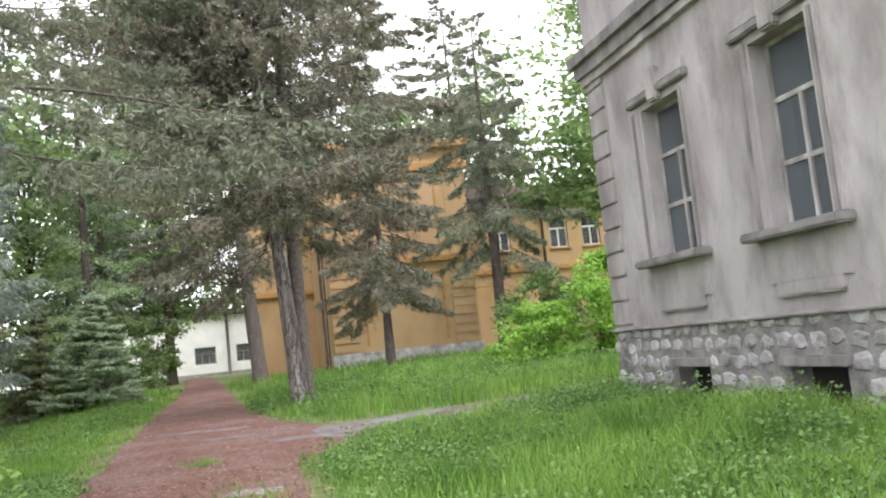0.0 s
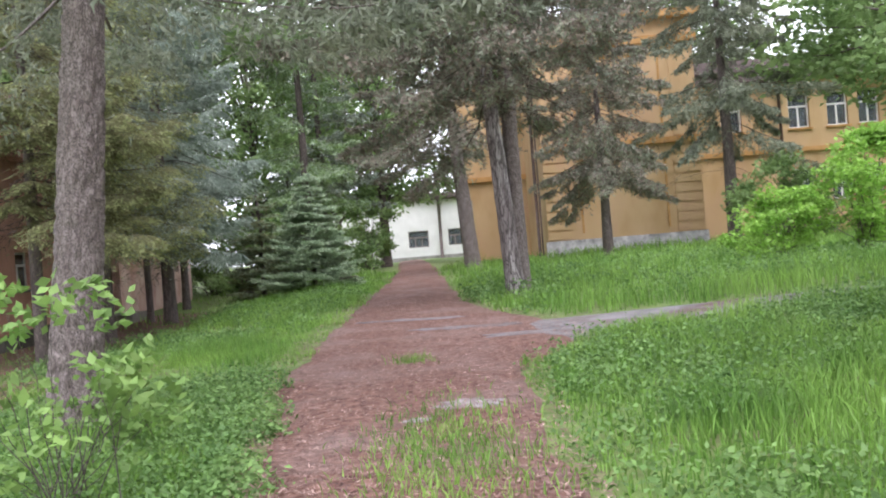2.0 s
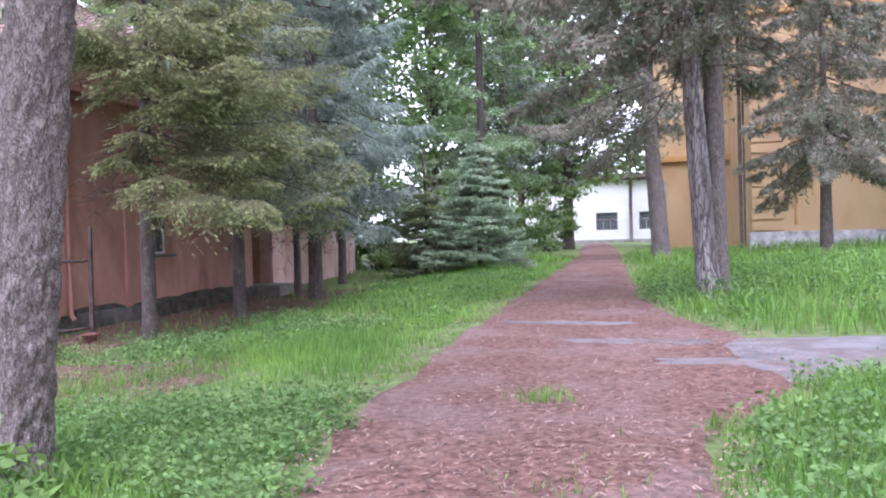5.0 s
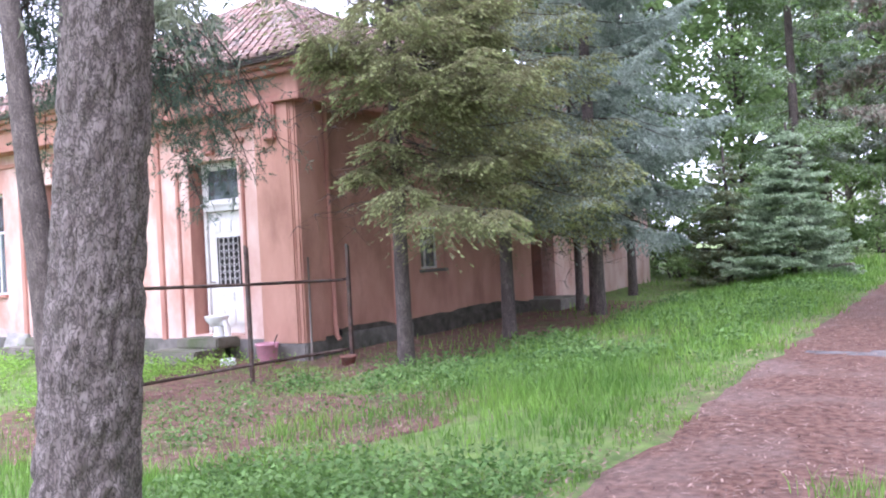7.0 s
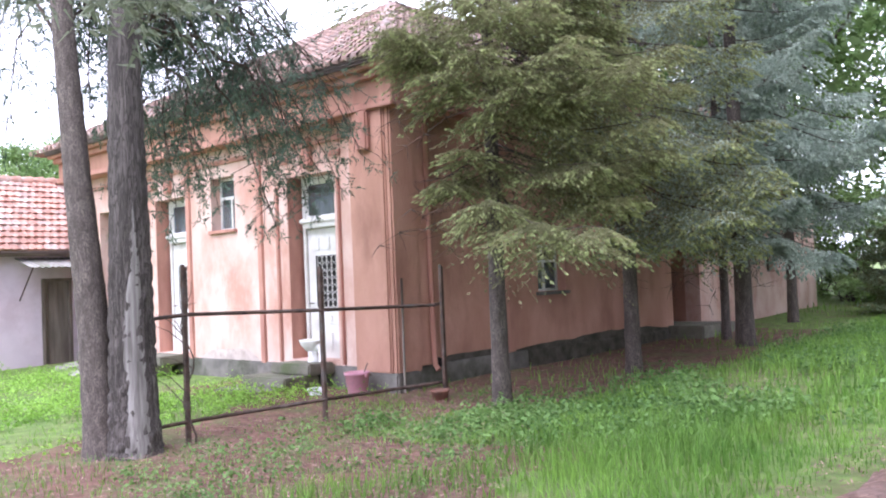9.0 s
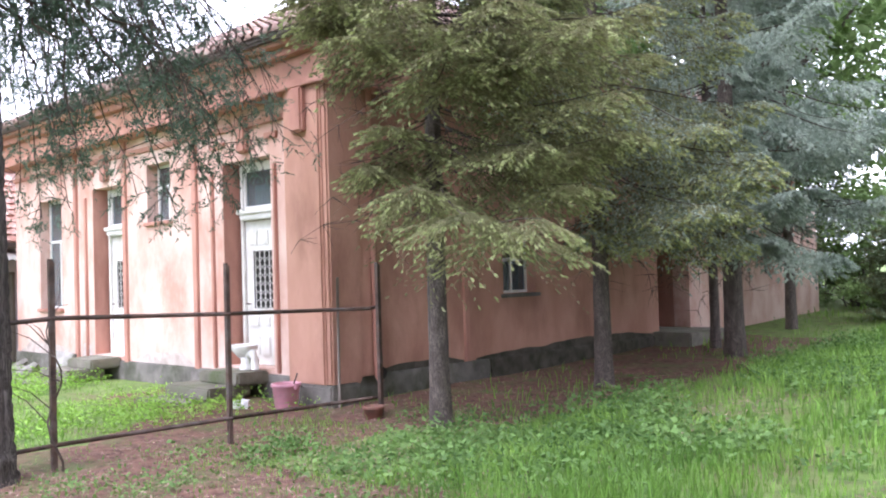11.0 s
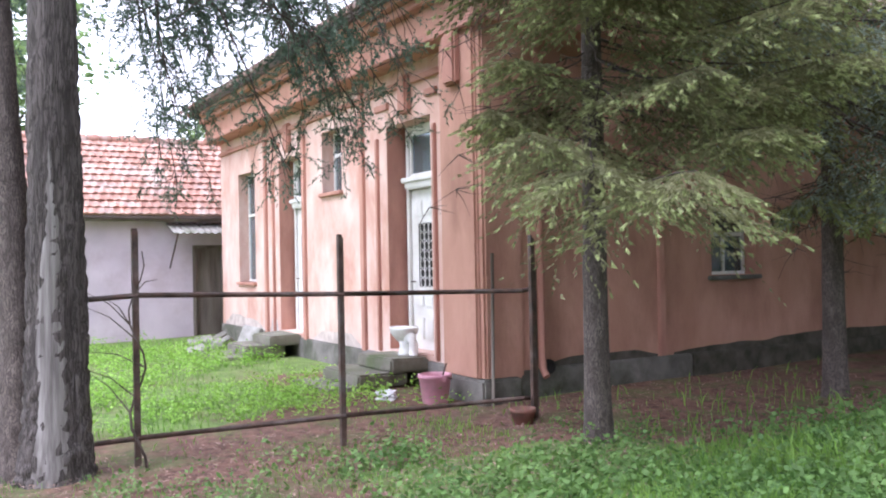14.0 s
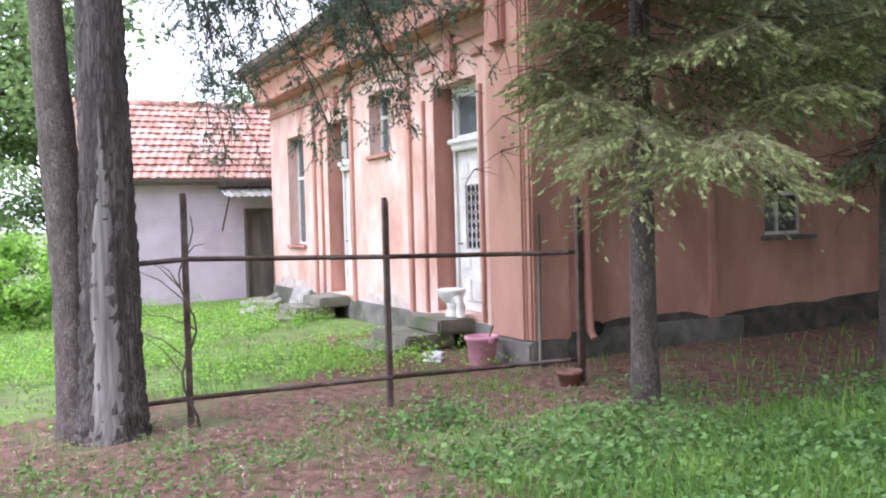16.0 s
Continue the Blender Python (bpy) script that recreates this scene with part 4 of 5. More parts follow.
def ochre_building():
    h = thing("ochre_building", "two-storey institutional building with flaking ochre plaster", "building")
    f = Face((0, 45.0, 0), (1, 0, 0), (0, -1, 0))
    part("wall", f.one(5.0, 12.7, -9, 0, 0.6, 12.0), M_OCHRE, h, "blank ochre end wall")
    part("plinth", f.one(4.9, 12.8, -0.3, 0.12, 0.2, 1.5, 0.03), M_RUBBLE, h, "grey stone plinth")
    part("band", f.one(4.85, 12.85, -0.2, 0.22, 5.85, 6.15, 0.04), M_OCHRETRIM, h)
    part("band", f.one(4.85, 12.85, -0.2, 0.3, 10.7, 11.1, 0.04), M_OCHRETRIM, h)
    part("cornice", f.one(4.6, 13.1, -9.2, 0.5, 11.9, 12.3, 0.05), M_OCHRETRIM, h)
    for u in (5.0, 11.35):
        for k in range(9):
            part("quoin", f.one(u, u + 1.3, -0.02, 0.07, 1.55 + k * 0.47, 1.95 + k * 0.47, 0.02), M_OCHRE, h)
        part("pilaster", f.one(u + 0.1, u + 1.2, -0.02, 0.06, 6.2, 10.6, 0.02), M_OCHRE, h)
    for lo, hi in ((1.8, 5.4), (6.6, 10.3)):
        bm = f.one(6.7, 6.8, -0.02, 0.05, lo, hi, 0.01)
        f.box(bm, 10.9, 11.0, -0.02, 0.05, lo, hi, 0.01)
        f.box(bm, 6.8, 10.9, -0.02, 0.05, hi - 0.1, hi, 0.01)
        part("panel_frame", bm, M_OCHRETRIM, h)
    # set-back wings
    g = Face((0, 50.0, 0), (1, 0, 0), (0, -1, 0))
    cols = [15.4, 19.1, 21.2, 22.9, 25.0, 27.1, 29.2, 31.3]
    ops = [(c, c + 1.15, 6.6, 8.5) for c in cols] + [(c, c + 1.15, 2.6, 4.4) for c in cols[1:]]
    part("wall", pierced(g, 12.7, 40, 0.5, 9.2, 0.5, ops), M_OCHRE, h)
    storey_windows(h, g, cols, 6.6, 8.5, 1.15)
    storey_windows(h, g, cols[1:], 2.6, 4.4, 1.15)
    part("inner_wall", g.one(12.7, 40, -4, -3.8, 0.5, 9.2), M_OCHRE, h)
    part("band", g.one(12.7, 40, -0.2, 0.18, 5.3, 5.55, 0.03), M_OCHRETRIM, h)
    part("roof_edge", g.one(12.7, 40.5, -8, 0.7, 9.2, 9.5, 0.03), M_ROOFDK, h)
    part("roof", g.one(12.7, 40.5, -8, 0.0, 9.5, 10.6, 0.4), M_ROOFDK, h)
    bm = tube(bmesh.new(), [g.p(18.6, 0.12, 9.2), g.p(18.6, 0.12, 0.8)], [0.09] * 2, 8)
    part("down_pipe", bm, M_RUST, h)
    l = Face((0, 54.0, 0), (1, 0, 0), (0, -1, 0))
    part("wall", l.one(1.2, 5.0, -8, 0, 0.5, 11.0), M_OCHRE, h)
    part("band", l.one(1.1, 5.0, -0.2, 0.25, 5.3, 5.6, 0.03), M_OCHRETRIM, h)
    part("sheet", l.one(1.0, 1.75, 0.02, 0.06, 0.9, 4.3, 0.01), M_CONCRETE, h, "grey board against the wall")
    part("roof", l.one(0.9, 5.4, -8.4, 0.4, 11.0, 11.4, 0.05), M_ROOFDK, h)
    for u in (5.25, 5.6):
        bm = tube(bmesh.new(), [(u - 0.6, 44.9 + (u - 5) * 4, 11.5), (u - 0.6, 44.9 + (u - 5) * 4, 0.6)], [0.08] * 2, 8)
        part("down_pipe", bm, M_RUST, h)


ochre_building()


def white_building():
    h = thing("white_building", "low white rendered house at the path's end", "house")
    f = Face((0, 85.0, 0), (1, 0, 0), (0, -1, 0))
    cols = [-15.5, -12, -7.6, -3.45, 0.3, 4.2]
    part("wall", pierced(f, -18, 8, 0.5, 6.3, 0.4, [(c, c + 1.9, 1.95, 3.5) for c in cols]), M_WHITEWALL, h)
    part("back_wall", f.one(-18, 8, -6, -5.8, 0.5, 5.3), M_WHITEWALL, h)
    for c in cols:
        window(h, f, c, c + 1.9, 1.95, 3.5, 0.12, M_OLDWOOD, (0.33, 0.66), (0.6,), 0.09, curtain=False)
    part("plinth", f.one(-18.1, 8.1, -0.2, 0.08, 0.3, 1.1, 0.02), M_CONCRETE, h)
    part("roof", f.one(-18.6, 8.6, -7, 0.6, 6.3, 6.9, 0.2), M_ROOFDK, h)
    part("down_pipe", tube(bmesh.new(), [f.p(-0.4, 0.15, 6.3), f.p(-0.4, 0.15, 0.6)], [0.14] * 2, 8), M_ROOFDK, h)


white_building()

# ---- trees and shrubs ----


def unit(a):
    return a / np.maximum(np.linalg.norm(a, axis=-1, keepdims=True), 1e-6)


def needles(g, P, D, L, n, nl, nw, lift=0.6):
    """n needle blades along each twig from P along D over L."""
    k = len(P)
    s = g.random((k, n, 1))
    base = P[:, None] + D[:, None] * L[:, None, None] * s
    r = unit(g.normal(size=(k, n, 3)))
    d = unit(D[:, None] * lift + r * 0.8)
    side = unit(np.cross(d, unit(g.normal(size=(k, n, 3))))) * nw * 0.5
    ln = nl * g.uniform(0.7, 1.2, (k, n, 1))
    v = np.stack([base - side, base + side, base + d * ln], axis=2).reshape(-1, 3)
    return v


def tris(name, v, material):
    return shape(name, v, np.arange(len(v)).reshape(-1, 3), material)


def trunk_mesh(pts, radii, sides, plates, seed, rings=60, flare=0.35):
    """A tapered trunk with furrowed bark and a flared foot."""
    pts, radii = np.array(pts, float), np.array(radii, float)
    t = np.linspace(0, 1, len(pts))
    verts, faces = [], []
    zs = np.linspace(0, 1, rings) ** (2.0 if plates > 0.075 else 1.25)
    for i, s in enumerate(zs):
        c = [np.interp(s, t, pts[:, k]) for k in range(3)]
        r = np.interp(s, t, radii)
        hgt = s * (pts[-1, 2] - pts[0, 2])
        r *= 1 + flare * math.exp(-hgt / 0.3)
        for k in range(sides):
            a = 2 * math.pi * k / sides
            q = Vector((math.cos(a) * r * 9, math.sin(a) * r * 9, hgt * 3.0 + seed))
            if plates > 0.075:
                dd = noise.voronoi(Vector((math.cos(a) * r * 13, math.sin(a) * r * 13, hgt * 5.5 + seed)) + noise.noise_vector(q * 1.3) * 0.25)[0]
                d = min((dd[1] - dd[0]) * 3.2, 1.0) - 0.5 + 0.35 * noise.noise(q * 2.2)
            else:
                d = abs(noise.noise(q) * 0.6 + noise.noise(q * 2.7) * 0.4) * 2 - 0.5
            rad = r * (1 + plates * d + 0.05 * noise.noise((math.cos(a), math.sin(a), hgt * 0.5 + seed)))
            verts.append((c[0] + rad * math.cos(a), c[1] + rad * math.sin(a), c[2] + hgt * 0))
        if i:
            b = (i - 1) * sides
            for k in range(sides):
                faces.append((b + k, b + (k + 1) % sides, b + sides + (k + 1) % sides, b + sides + k))
    return verts, faces


def trunk(parent, pts, r0, r1, material, sides=20, plates=0.05, seed=0.0, rings=60, name="trunk"):
    n = len(pts)
    v, f = trunk_mesh(pts, [r0 + (r1 - r0) * i / (n - 1) for i in range(n)], sides, plates, seed, rings)
    me = shape(name, v, f, material)
    me.polygons.foreach_set("use_smooth", [True] * len(f))
    return part(name, me, None, parent)


def limb_mesh(name, curves, r0, material):
    """Thin limbs along curves (K, M, 3), three-sided."""
    K, m, _ = curves.shape
    d = unit(np.gradient(curves, axis=1))
    ref = np.where(np.abs(d[..., 2:3]) > 0.8, [1.0, 0, 0], [0, 0, 1.0])
    a = unit(np.cross(d, ref))
    b = np.cross(d, a)
    rad = np.asarray(r0).reshape(-1, 1, 1) * np.linspace(1, 0.18, m)[None, :, None]
    ring = np.stack([curves + (a * math.cos(t) + b * math.sin(t)) * rad for t in (0, 2.09, 4.19)], axis=2)
    v = ring.reshape(-1, 3)
    i = np.arange(K * m).reshape(K, m)[:, :-1].reshape(-1)
    fs = [np.stack([i * 3 + k, i * 3 + (k + 1) % 3, (i + 1) * 3 + (k + 1) % 3, (i + 1) * 3 + k], 1) for k in range(3)]
    return shape(name, v, np.concatenate(fs), material)


def conifer(name, label, x, y, height, r0, base, radius, branches, seed, mats, bark, droop=0.25, twigs=22, per=26, nl=0.055,
            nw=0.016, lean=(0, 0), bias=None, tip=None, dead=0, hang=0.25, power=0.75, plates=0.06, group="", low=0.0, upturn=0.22, whorl=0.0, hug=0.6,
            flat=False, boughs=()):
    """A spruce, fir or pine: trunk, limbs in whorls, and needled twigs on flat drooping sprays."""
    g = np.random.default_rng(seed)
    z0 = H(x, y)
    t = thing(name, label, "tree", group)
    pts = [(x + lean[0] * s + 0.05 * math.sin(s * 7 + seed) * s, y + lean[1] * s, z0 - 0.15 + (height + 0.15) * s) for s in np.linspace(0, 1, 9)]
    trunk(t, pts, r0, 0.03, bark, 20 if r0 < 0.2 else (72 if plates > 0.075 else 32), plates, seed, 60 if r0 < 0.2 else (300 if plates > 0.075 else 110))
    m = 8
    hz = base + (height - base - 0.3) * np.sort(g.random(branches)) ** 1.15
    if whorl:
        hz = base + np.round((hz - base) / whorl) * whorl + g.normal(0, 0.07, branches)
    az = np.arange(branches) * 2.4 + g.normal(0, 0.35, branches)
    if bias is not None:
        turn = math.atan2(bias[1], bias[0])
        w = bias[2]
        w = np.where((hz - base) / (height - base) < 0.22, w, w * 0.15)
        az = turn + ((az - turn + math.pi) % (2 * math.pi) - math.pi) * (1 - w)
    frac = (hz - base) / (height - base)
    ln = radius * np.clip(1 - frac, 0.03, 1) ** power * g.uniform(0.65, 1.12, branches)
    ln *= np.where(frac < 0.12, g.uniform(0.75, 1.1, branches), 1)
    dr = droop * g.uniform(0.6, 1.5, branches) * (1 - 0.7 * frac)
    if boughs:
        e = np.array(boughs)
        hz, az = np.concatenate([e[:, 0], hz]), np.concatenate([np.radians(e[:, 1]), az])
        ln, dr = np.concatenate([e[:, 2], ln]), np.concatenate([e[:, 3], dr])
        branches += len(e)
    dirs = np.stack([np.cos(az), np.sin(az), np.zeros(branches)], 1)
    s = np.linspace(0, 1, m)[None, :, None]
    sf = hz / height
    org = np.stack([x + lean[0] * sf, y + lean[1] * sf, z0 + hz], 1)
    wob = g.normal(0, 0.05, (branches, 1, 3)) * np.sin(s * 5)
    up = np.array([0, 0, 1.0])
    curve = org[:, None] + dirs[:, None] * ln[:, None, None] * s + up * (ln[:, None, None] * (-dr[:, None, None] * 1.6 * s + upturn * s ** 2.2)) + wob * ln[:, None, None] * 0.5
    part("branchwork", limb_mesh("branchwork", curve, 0.008 + 0.012 * ln / max(radius, 0.1) * (r0 / 0.13) ** 0.5, bark if dead == 0 else M_TWIG), None, t)
    # side twigs
    q = np.repeat(np.arange(branches), twigs)
    if flat:
        u = np.tile(np.linspace(0.16, 1.0, twigs) ** 0.85, branches)
    else:
        u = np.clip(g.beta(1.7, 1.1, len(q)), 0.12, 1.0)
    keep = g.random(len(q)) < np.clip(ln[q] / radius * 1.5, 0.25, 1)
    q, u = q[keep], u[keep]
    f = u * (m - 1)
    i0 = np.minimum(f.astype(int), m - 2)
    w = (f - i0)[:, None]
    P = curve[q, i0] * (1 - w) + curve[q, i0 + 1] * w
    along = unit(curve[q, i0 + 1] - curve[q, i0])
    side = unit(np.cross(along, up)) * np.where(g.random(len(q)) < 0.5, -1, 1)[:, None]
    if flat:
        side = unit(np.cross(along, up)) * np.where(np.tile(np.arange(twigs) % 2, branches)[keep] > 0, -1, 1)[:, None]
    D = unit(along * 0.75 + side * g.uniform(0.2, 1.0, (len(q), 1)) + up * (-hang * g.uniform(0.2, 1.6, (len(q), 1))) + g.normal(0, 0.12, (len(q), 3)))
    L = (0.16 + 0.30 * ln[q] * (1.05 - u) * 0.8) * g.uniform(0.7, 1.3, len(q))
    if flat:
        D = unit(along * 0.7 + side * g.uniform(0.65, 0.95, (len(q), 1)) - up * (hang * g.uniform(0.5, 1.3, (len(q), 1))) + g.normal(0, 0.06, (len(q), 3)))
        L = (0.14 + 0.42 * ln[q] * np.clip(1.03 - u, 0, 1) ** 0.8 * np.clip(u * 3.0, 0.3, 1)) * g.uniform(0.8, 1.2, len(q))
    # shoots of the side twigs
    k = 8 if flat else 4
    s2 = g.uniform(0.25, 1.0, (len(q), k, 1))
    if flat:
        s2 = np.linspace(0.2, 1.0, k)[None, :, None] + g.normal(0, 0.03, (len(q), k, 1))
    P2 = (P[:, None] + D[:, None] * L[:, None, None] * s2).reshape(-1, 3)
    sd = unit(np.cross(D, up))[:, None] * g.uniform(-1, 1, (len(q), k, 1))
    D2 = unit(D[:, None] * 0.8 + sd + up * (-hang * 0.7) + g.normal(0, 0.15, (len(q), k, 3))).reshape(-1, 3)
    if flat:
        sd = unit(np.cross(D, up))[:, None] * np.where(np.arange(k) % 2 > 0, -1.0, 1.0)[None, :, None]
        D2 = unit(D[:, None] * 0.9 + sd * 0.75 - up * hang * 0.5 + g.normal(0, 0.1, (len(q), k, 3))).reshape(-1, 3)
    L2 = np.repeat(L, k) * g.uniform(0.25, 0.5, len(P2)) + 0.05
    main = np.concatenate([needles(g, P, D, L, per, nl, nw, hug), needles(g, P2, D2, L2, max(per // 2, 4) if hug > 0.8 else max(per // 3, 4), nl, nw, hug)])
    if len(mats) > 1:
        pick = np.repeat(g.random(len(main) // 3) < 0.5, 3)
        part("crown", tris("crown", main[pick], mats[0]), None, t)
        part("crown", tris("crown", main[~pick], mats[1]), None, t)
    else:
        part("crown", tris("crown", main, mats[0]), None, t)
    if tip is not None:
        e = P2 + D2 * L2[:, None]
        sel = (g.random(len(e)) < 0.75) & (np.repeat(u, k) > 0.45)
        part("tip_foliage", tris("tip_foliage", needles(g, e[sel], D2[sel], np.full(sel.sum(), 0.045), 9, nl * 0.8, nw * 0.95, 1.3), tip), None, t, "pale yellow-green shoot tips")
    if dead:
        a = g.uniform(0, 2 * math.pi, dead)
        zz = low + (base + 1.0 + (3.5 if dead > 50 else 0) - low) * g.random(dead)
        l = g.uniform(0.4, 1.0, dead) * radius * (0.7 if dead > 50 else 0.7)
        s = np.linspace(0, 1, 6)[None, :, None]
        o = np.stack([np.full(dead, x), np.full(dead, y), z0 + zz], 1)
        dd = np.stack([np.cos(a), np.sin(a), g.uniform(-0.35, 0.1, dead)], 1)
        c = o[:, None] + dd[:, None] * l[:, None, None] * s - up * 0.2 * s ** 2 * l[:, None, None] + g.normal(0, 0.025, (dead, 6, 3))
        p0 = np.repeat(c[:, 2:6].reshape(-1, 3), 5, 0)
        e = p0 + g.normal(0, 1, p0.shape) * [0.17, 0.17, 0.13] - [0, 0, 0.1]
        small = np.stack([p0, (p0 + e) / 2 + g.normal(0, 0.02, p0.shape), e], 1)
        tw = part("deadwood", limb_mesh("deadwood", c, np.full(dead, 0.011), M_TWIG), None, t, "bare dead lower branches")
        part("dead_twigwork", limb_mesh("dead_twigwork", small, np.full(len(small), 0.0055), M_TWIG), None, tw)
    return t


def leaf_quads(g, C, size, droop=0.2):
    n = len(C)
    d = unit(g.normal(size=(n, 3)) * [1, 1, 0.55] - [0, 0, droop])
    s = unit(np.cross(d, unit(g.normal(size=(n, 3)) * [0.5, 0.5, 1.0])))
    l = size * g.uniform(0.6, 1.25, (n, 1))
    nrm = np.cross(d, s) * l * 0.12
    a, b, c, e = C - d * l * 0.5, C + s * l * 0.3 + nrm, C + d * l * 0.5, C - s * l * 0.3 + nrm
    v = np.stack([a, b, c, e], 1).reshape(-1, 3)
    return v, np.arange(n * 4).reshape(-1, 4)


def broadleaf(name, label, x, y, height, r0, base, radius, seed, leaves, size, material, clumps=46, group="", bark=M_BARKDK, cat="tree", stems=1):
    """A broad-leaved tree or shrub: forked limbs that end in loose clumps of leaves."""
    g = np.random.default_rng(seed)
    z0 = H(x, y)
    t = thing(name, label, cat, group)
    if stems == 1:
        trunk(t, [(x + 0.12 * math.sin(3 * s + seed), y + 0.1 * math.sin(2 * s), z0 - 0.15 + (height * 0.8 + 0.15) * s) for s in np.linspace(0, 1, 7)], r0, 0.04, bark, 18, 0.05, seed, 40)
    th, v = g.uniform(0, 2 * math.pi, clumps), g.random(clumps)
    rr = radius * np.sqrt(g.random(clumps)) * np.sin(np.pi * np.clip(v * 0.82 + 0.14, 0, 1)) ** 0.6
    C = np.stack([x + rr * np.cos(th), y + rr * np.sin(th), z0 + base + (height - base) * v], 1)
    if stems == 1:
        o = np.stack([np.full(clumps, x), np.full(clumps, y), z0 + base * 0.75 + (C[:, 2] - z0 - base) * 0.62], 1)
    else:
        o = np.stack([x + g.normal(0, 0.15, clumps), y + g.normal(0, 0.15, clumps), np.full(clumps, z0 - 0.05)], 1)
    s = np.linspace(0, 1, 6)[None, :, None]
    cur = o[:, None] * (1 - s) + C[:, None] * s + np.sin(s * math.pi) * np.array([0, 0, 0.10 * radius]) + g.normal(0, 0.03 * radius, (clumps, 6, 3)) * np.sin(s * 3.1)
    part("branchwork", limb_mesh("branchwork", cur, np.full(clumps, r0 * (0.28 if stems == 1 else 0.5)), bark), None, t)
    q = g.integers(0, clumps, leaves)
    cr = radius * g.uniform(0.18, 0.36, clumps)
    off = unit(g.normal(size=(leaves, 3))) * (g.random((leaves, 1)) ** 0.5) * cr[q][:, None] * [1.15, 1.15, 0.7]
    vv, ff = leaf_quads(g, C[q] + off, size)
    part("crown", shape("crown", vv, ff, material), None, t)
    return t


# firs and spruces along the pink house
low_boughs = [(3.2, -50, 2.2, 0.30), (3.1, -28, 3.1, 0.33), (3.15, -40, 2.7, 0.31), (3.3, -78, 1.4, 0.24), (3.3, 0, 2.2, 0.3), (3.5, 12, 2.3, 0.22), (3.7, -20, 2.3, 0.3), (3.9, 25, 2.4, 0.28), (4.1, -42, 2.4, 0.16), (4.1, 0, 2.6, 0.26), (4.4, -15, 2.7, 0.2), (3.7, 55, 1.9, 0.30), (4.5, -65, 2.2, 0.2), (4.7, 35, 2.6, 0.25), (4.8, -30, 2.7, 0.22), (5.0, 10, 2.8, 0.22), (5.2, -80, 2.0, 0.25), (5.3, -50, 2.6, 0.2), (5.4, 60, 2.3, 0.25), (3.6, -58, 1.6, 0.26), (4.2, -28, 2.2, 0.2), (4.6, -52, 2.4, 0.18), (5.0, -35, 2.4, 0.15), (5.0, -100, 1.6, 0.25)]
conifer("fir_tree", "olive fir with pale tips and bare lower trunk", -7.87, 18.9, 10.5, 0.135, 4.9, 2.7, 46, 11, (M_SPRUCEOL,), M_BARKDK, 0.25, 40, 20, 0.05, 0.019, bias=(1, -0.09, 0.5), tip=M_TIP, dead=130, low=2.7, hang=0.5, group="firs by the pink house", power=0.45, whorl=0.6, hug=1.7, flat=True, boughs=low_boughs)
far_boughs = [(2.9, 10, 2.2, 0.36), (2.8, -60, 1.7, 0.36), (3.0, -30, 2.0, 0.38), (3.3, -25, 2.5, 0.3), (3.3, 30, 2.2, 0.34), (3.6, 45, 2.3, 0.3), (3.6, -75, 2.1, 0.32), (3.9, -85, 2.0, 0.3), (4.0, 0, 2.6, 0.3), (4.3, -45, 2.6, 0.28)]
conifer("fir_tree", "olive fir with drooping boughs over bare trunk", -7.98, 22.6, 11.0, 0.14, 3.4, 2.7, 56, 12, (M_SPRUCEOL, M_SPRUCE), M_BARKDK, 0.32, 32, 16, 0.06, 0.03, bias=(1, 0, 0.35), tip=M_TIP, dead=60, low=2.2, hang=0.55, group="firs by the pink house", power=0.45, whorl=0.6, hug=1.6, flat=True, boughs=far_boughs)
conifer("blue_spruce", "tall blue-green spruce with hanging sprays", -7.85, 26.75, 15.0, 0.19, 2.8, 2.8, 74, 13, (M_SPRUCE,), M_BARKDK, 0.30, 28, 12, 0.09, 0.058, hang=0.75, dead=30, low=1.5, group="firs by the pink house", power=0.42, whorl=0.6, hug=1.3, flat=True, upturn=0.3)
conifer("blue_spruce", "slim blue-green spruce behind the firs", -8.8, 27.9, 13.0, 0.10, 3.1, 2.0, 40, 15, (M_SPRUCE,), M_BARKDK, 0.36, 22, 11, 0.09, 0.058, hang=0.75, group="firs by the pink house", power=0.5, whorl=0.7, flat=True, upturn=0.3)
conifer("blue_spruce", "tall blue-green spruce with hanging sprays", -9.0, 32.2, 17.0, 0.13, 3.2, 3.0, 66, 14, (M_SPRUCE,), M_BARKDK, 0.36, 24, 11, 0.11, 0.07, hang=0.75, dead=30, low=1.6, group="firs by the pink house", power=0.42, whorl=0.65, hug=1.3, flat=True, upturn=0.3)
conifer("young_fir", "young bushy silver-green fir beside the path", -4.75, 33.5, 4.5, 0.09, 0.3, 1.85, 150, 16, (M_FIR,), M_BARKDK, 0.02, 18, 10, 0.08, 0.05, upturn=0.10, hang=0.12, flat=True, whorl=0.34, power=0.85)
conifer("young_fir", "dark young fir among the trees", -6.9, 35.0, 4.3, 0.09, 0.2, 1.6, 80, 17, (M_SPRUCEOL, M_FIR), M_BARKDK, 0.06, 18, 12, 0.08, 0.034, upturn=0.12, hang=0.15, flat=True, whorl=0.4)
conifer("young_fir", "dark young fir among the trees", -7.6, 46.0, 6.5, 0.09, 0.2, 2.2, 80, 18, (M_SPRUCE, M_FIR), M_BARKDK, 0.06, 30, 12, 0.1, 0.05, upturn=0.12, hang=0.1)
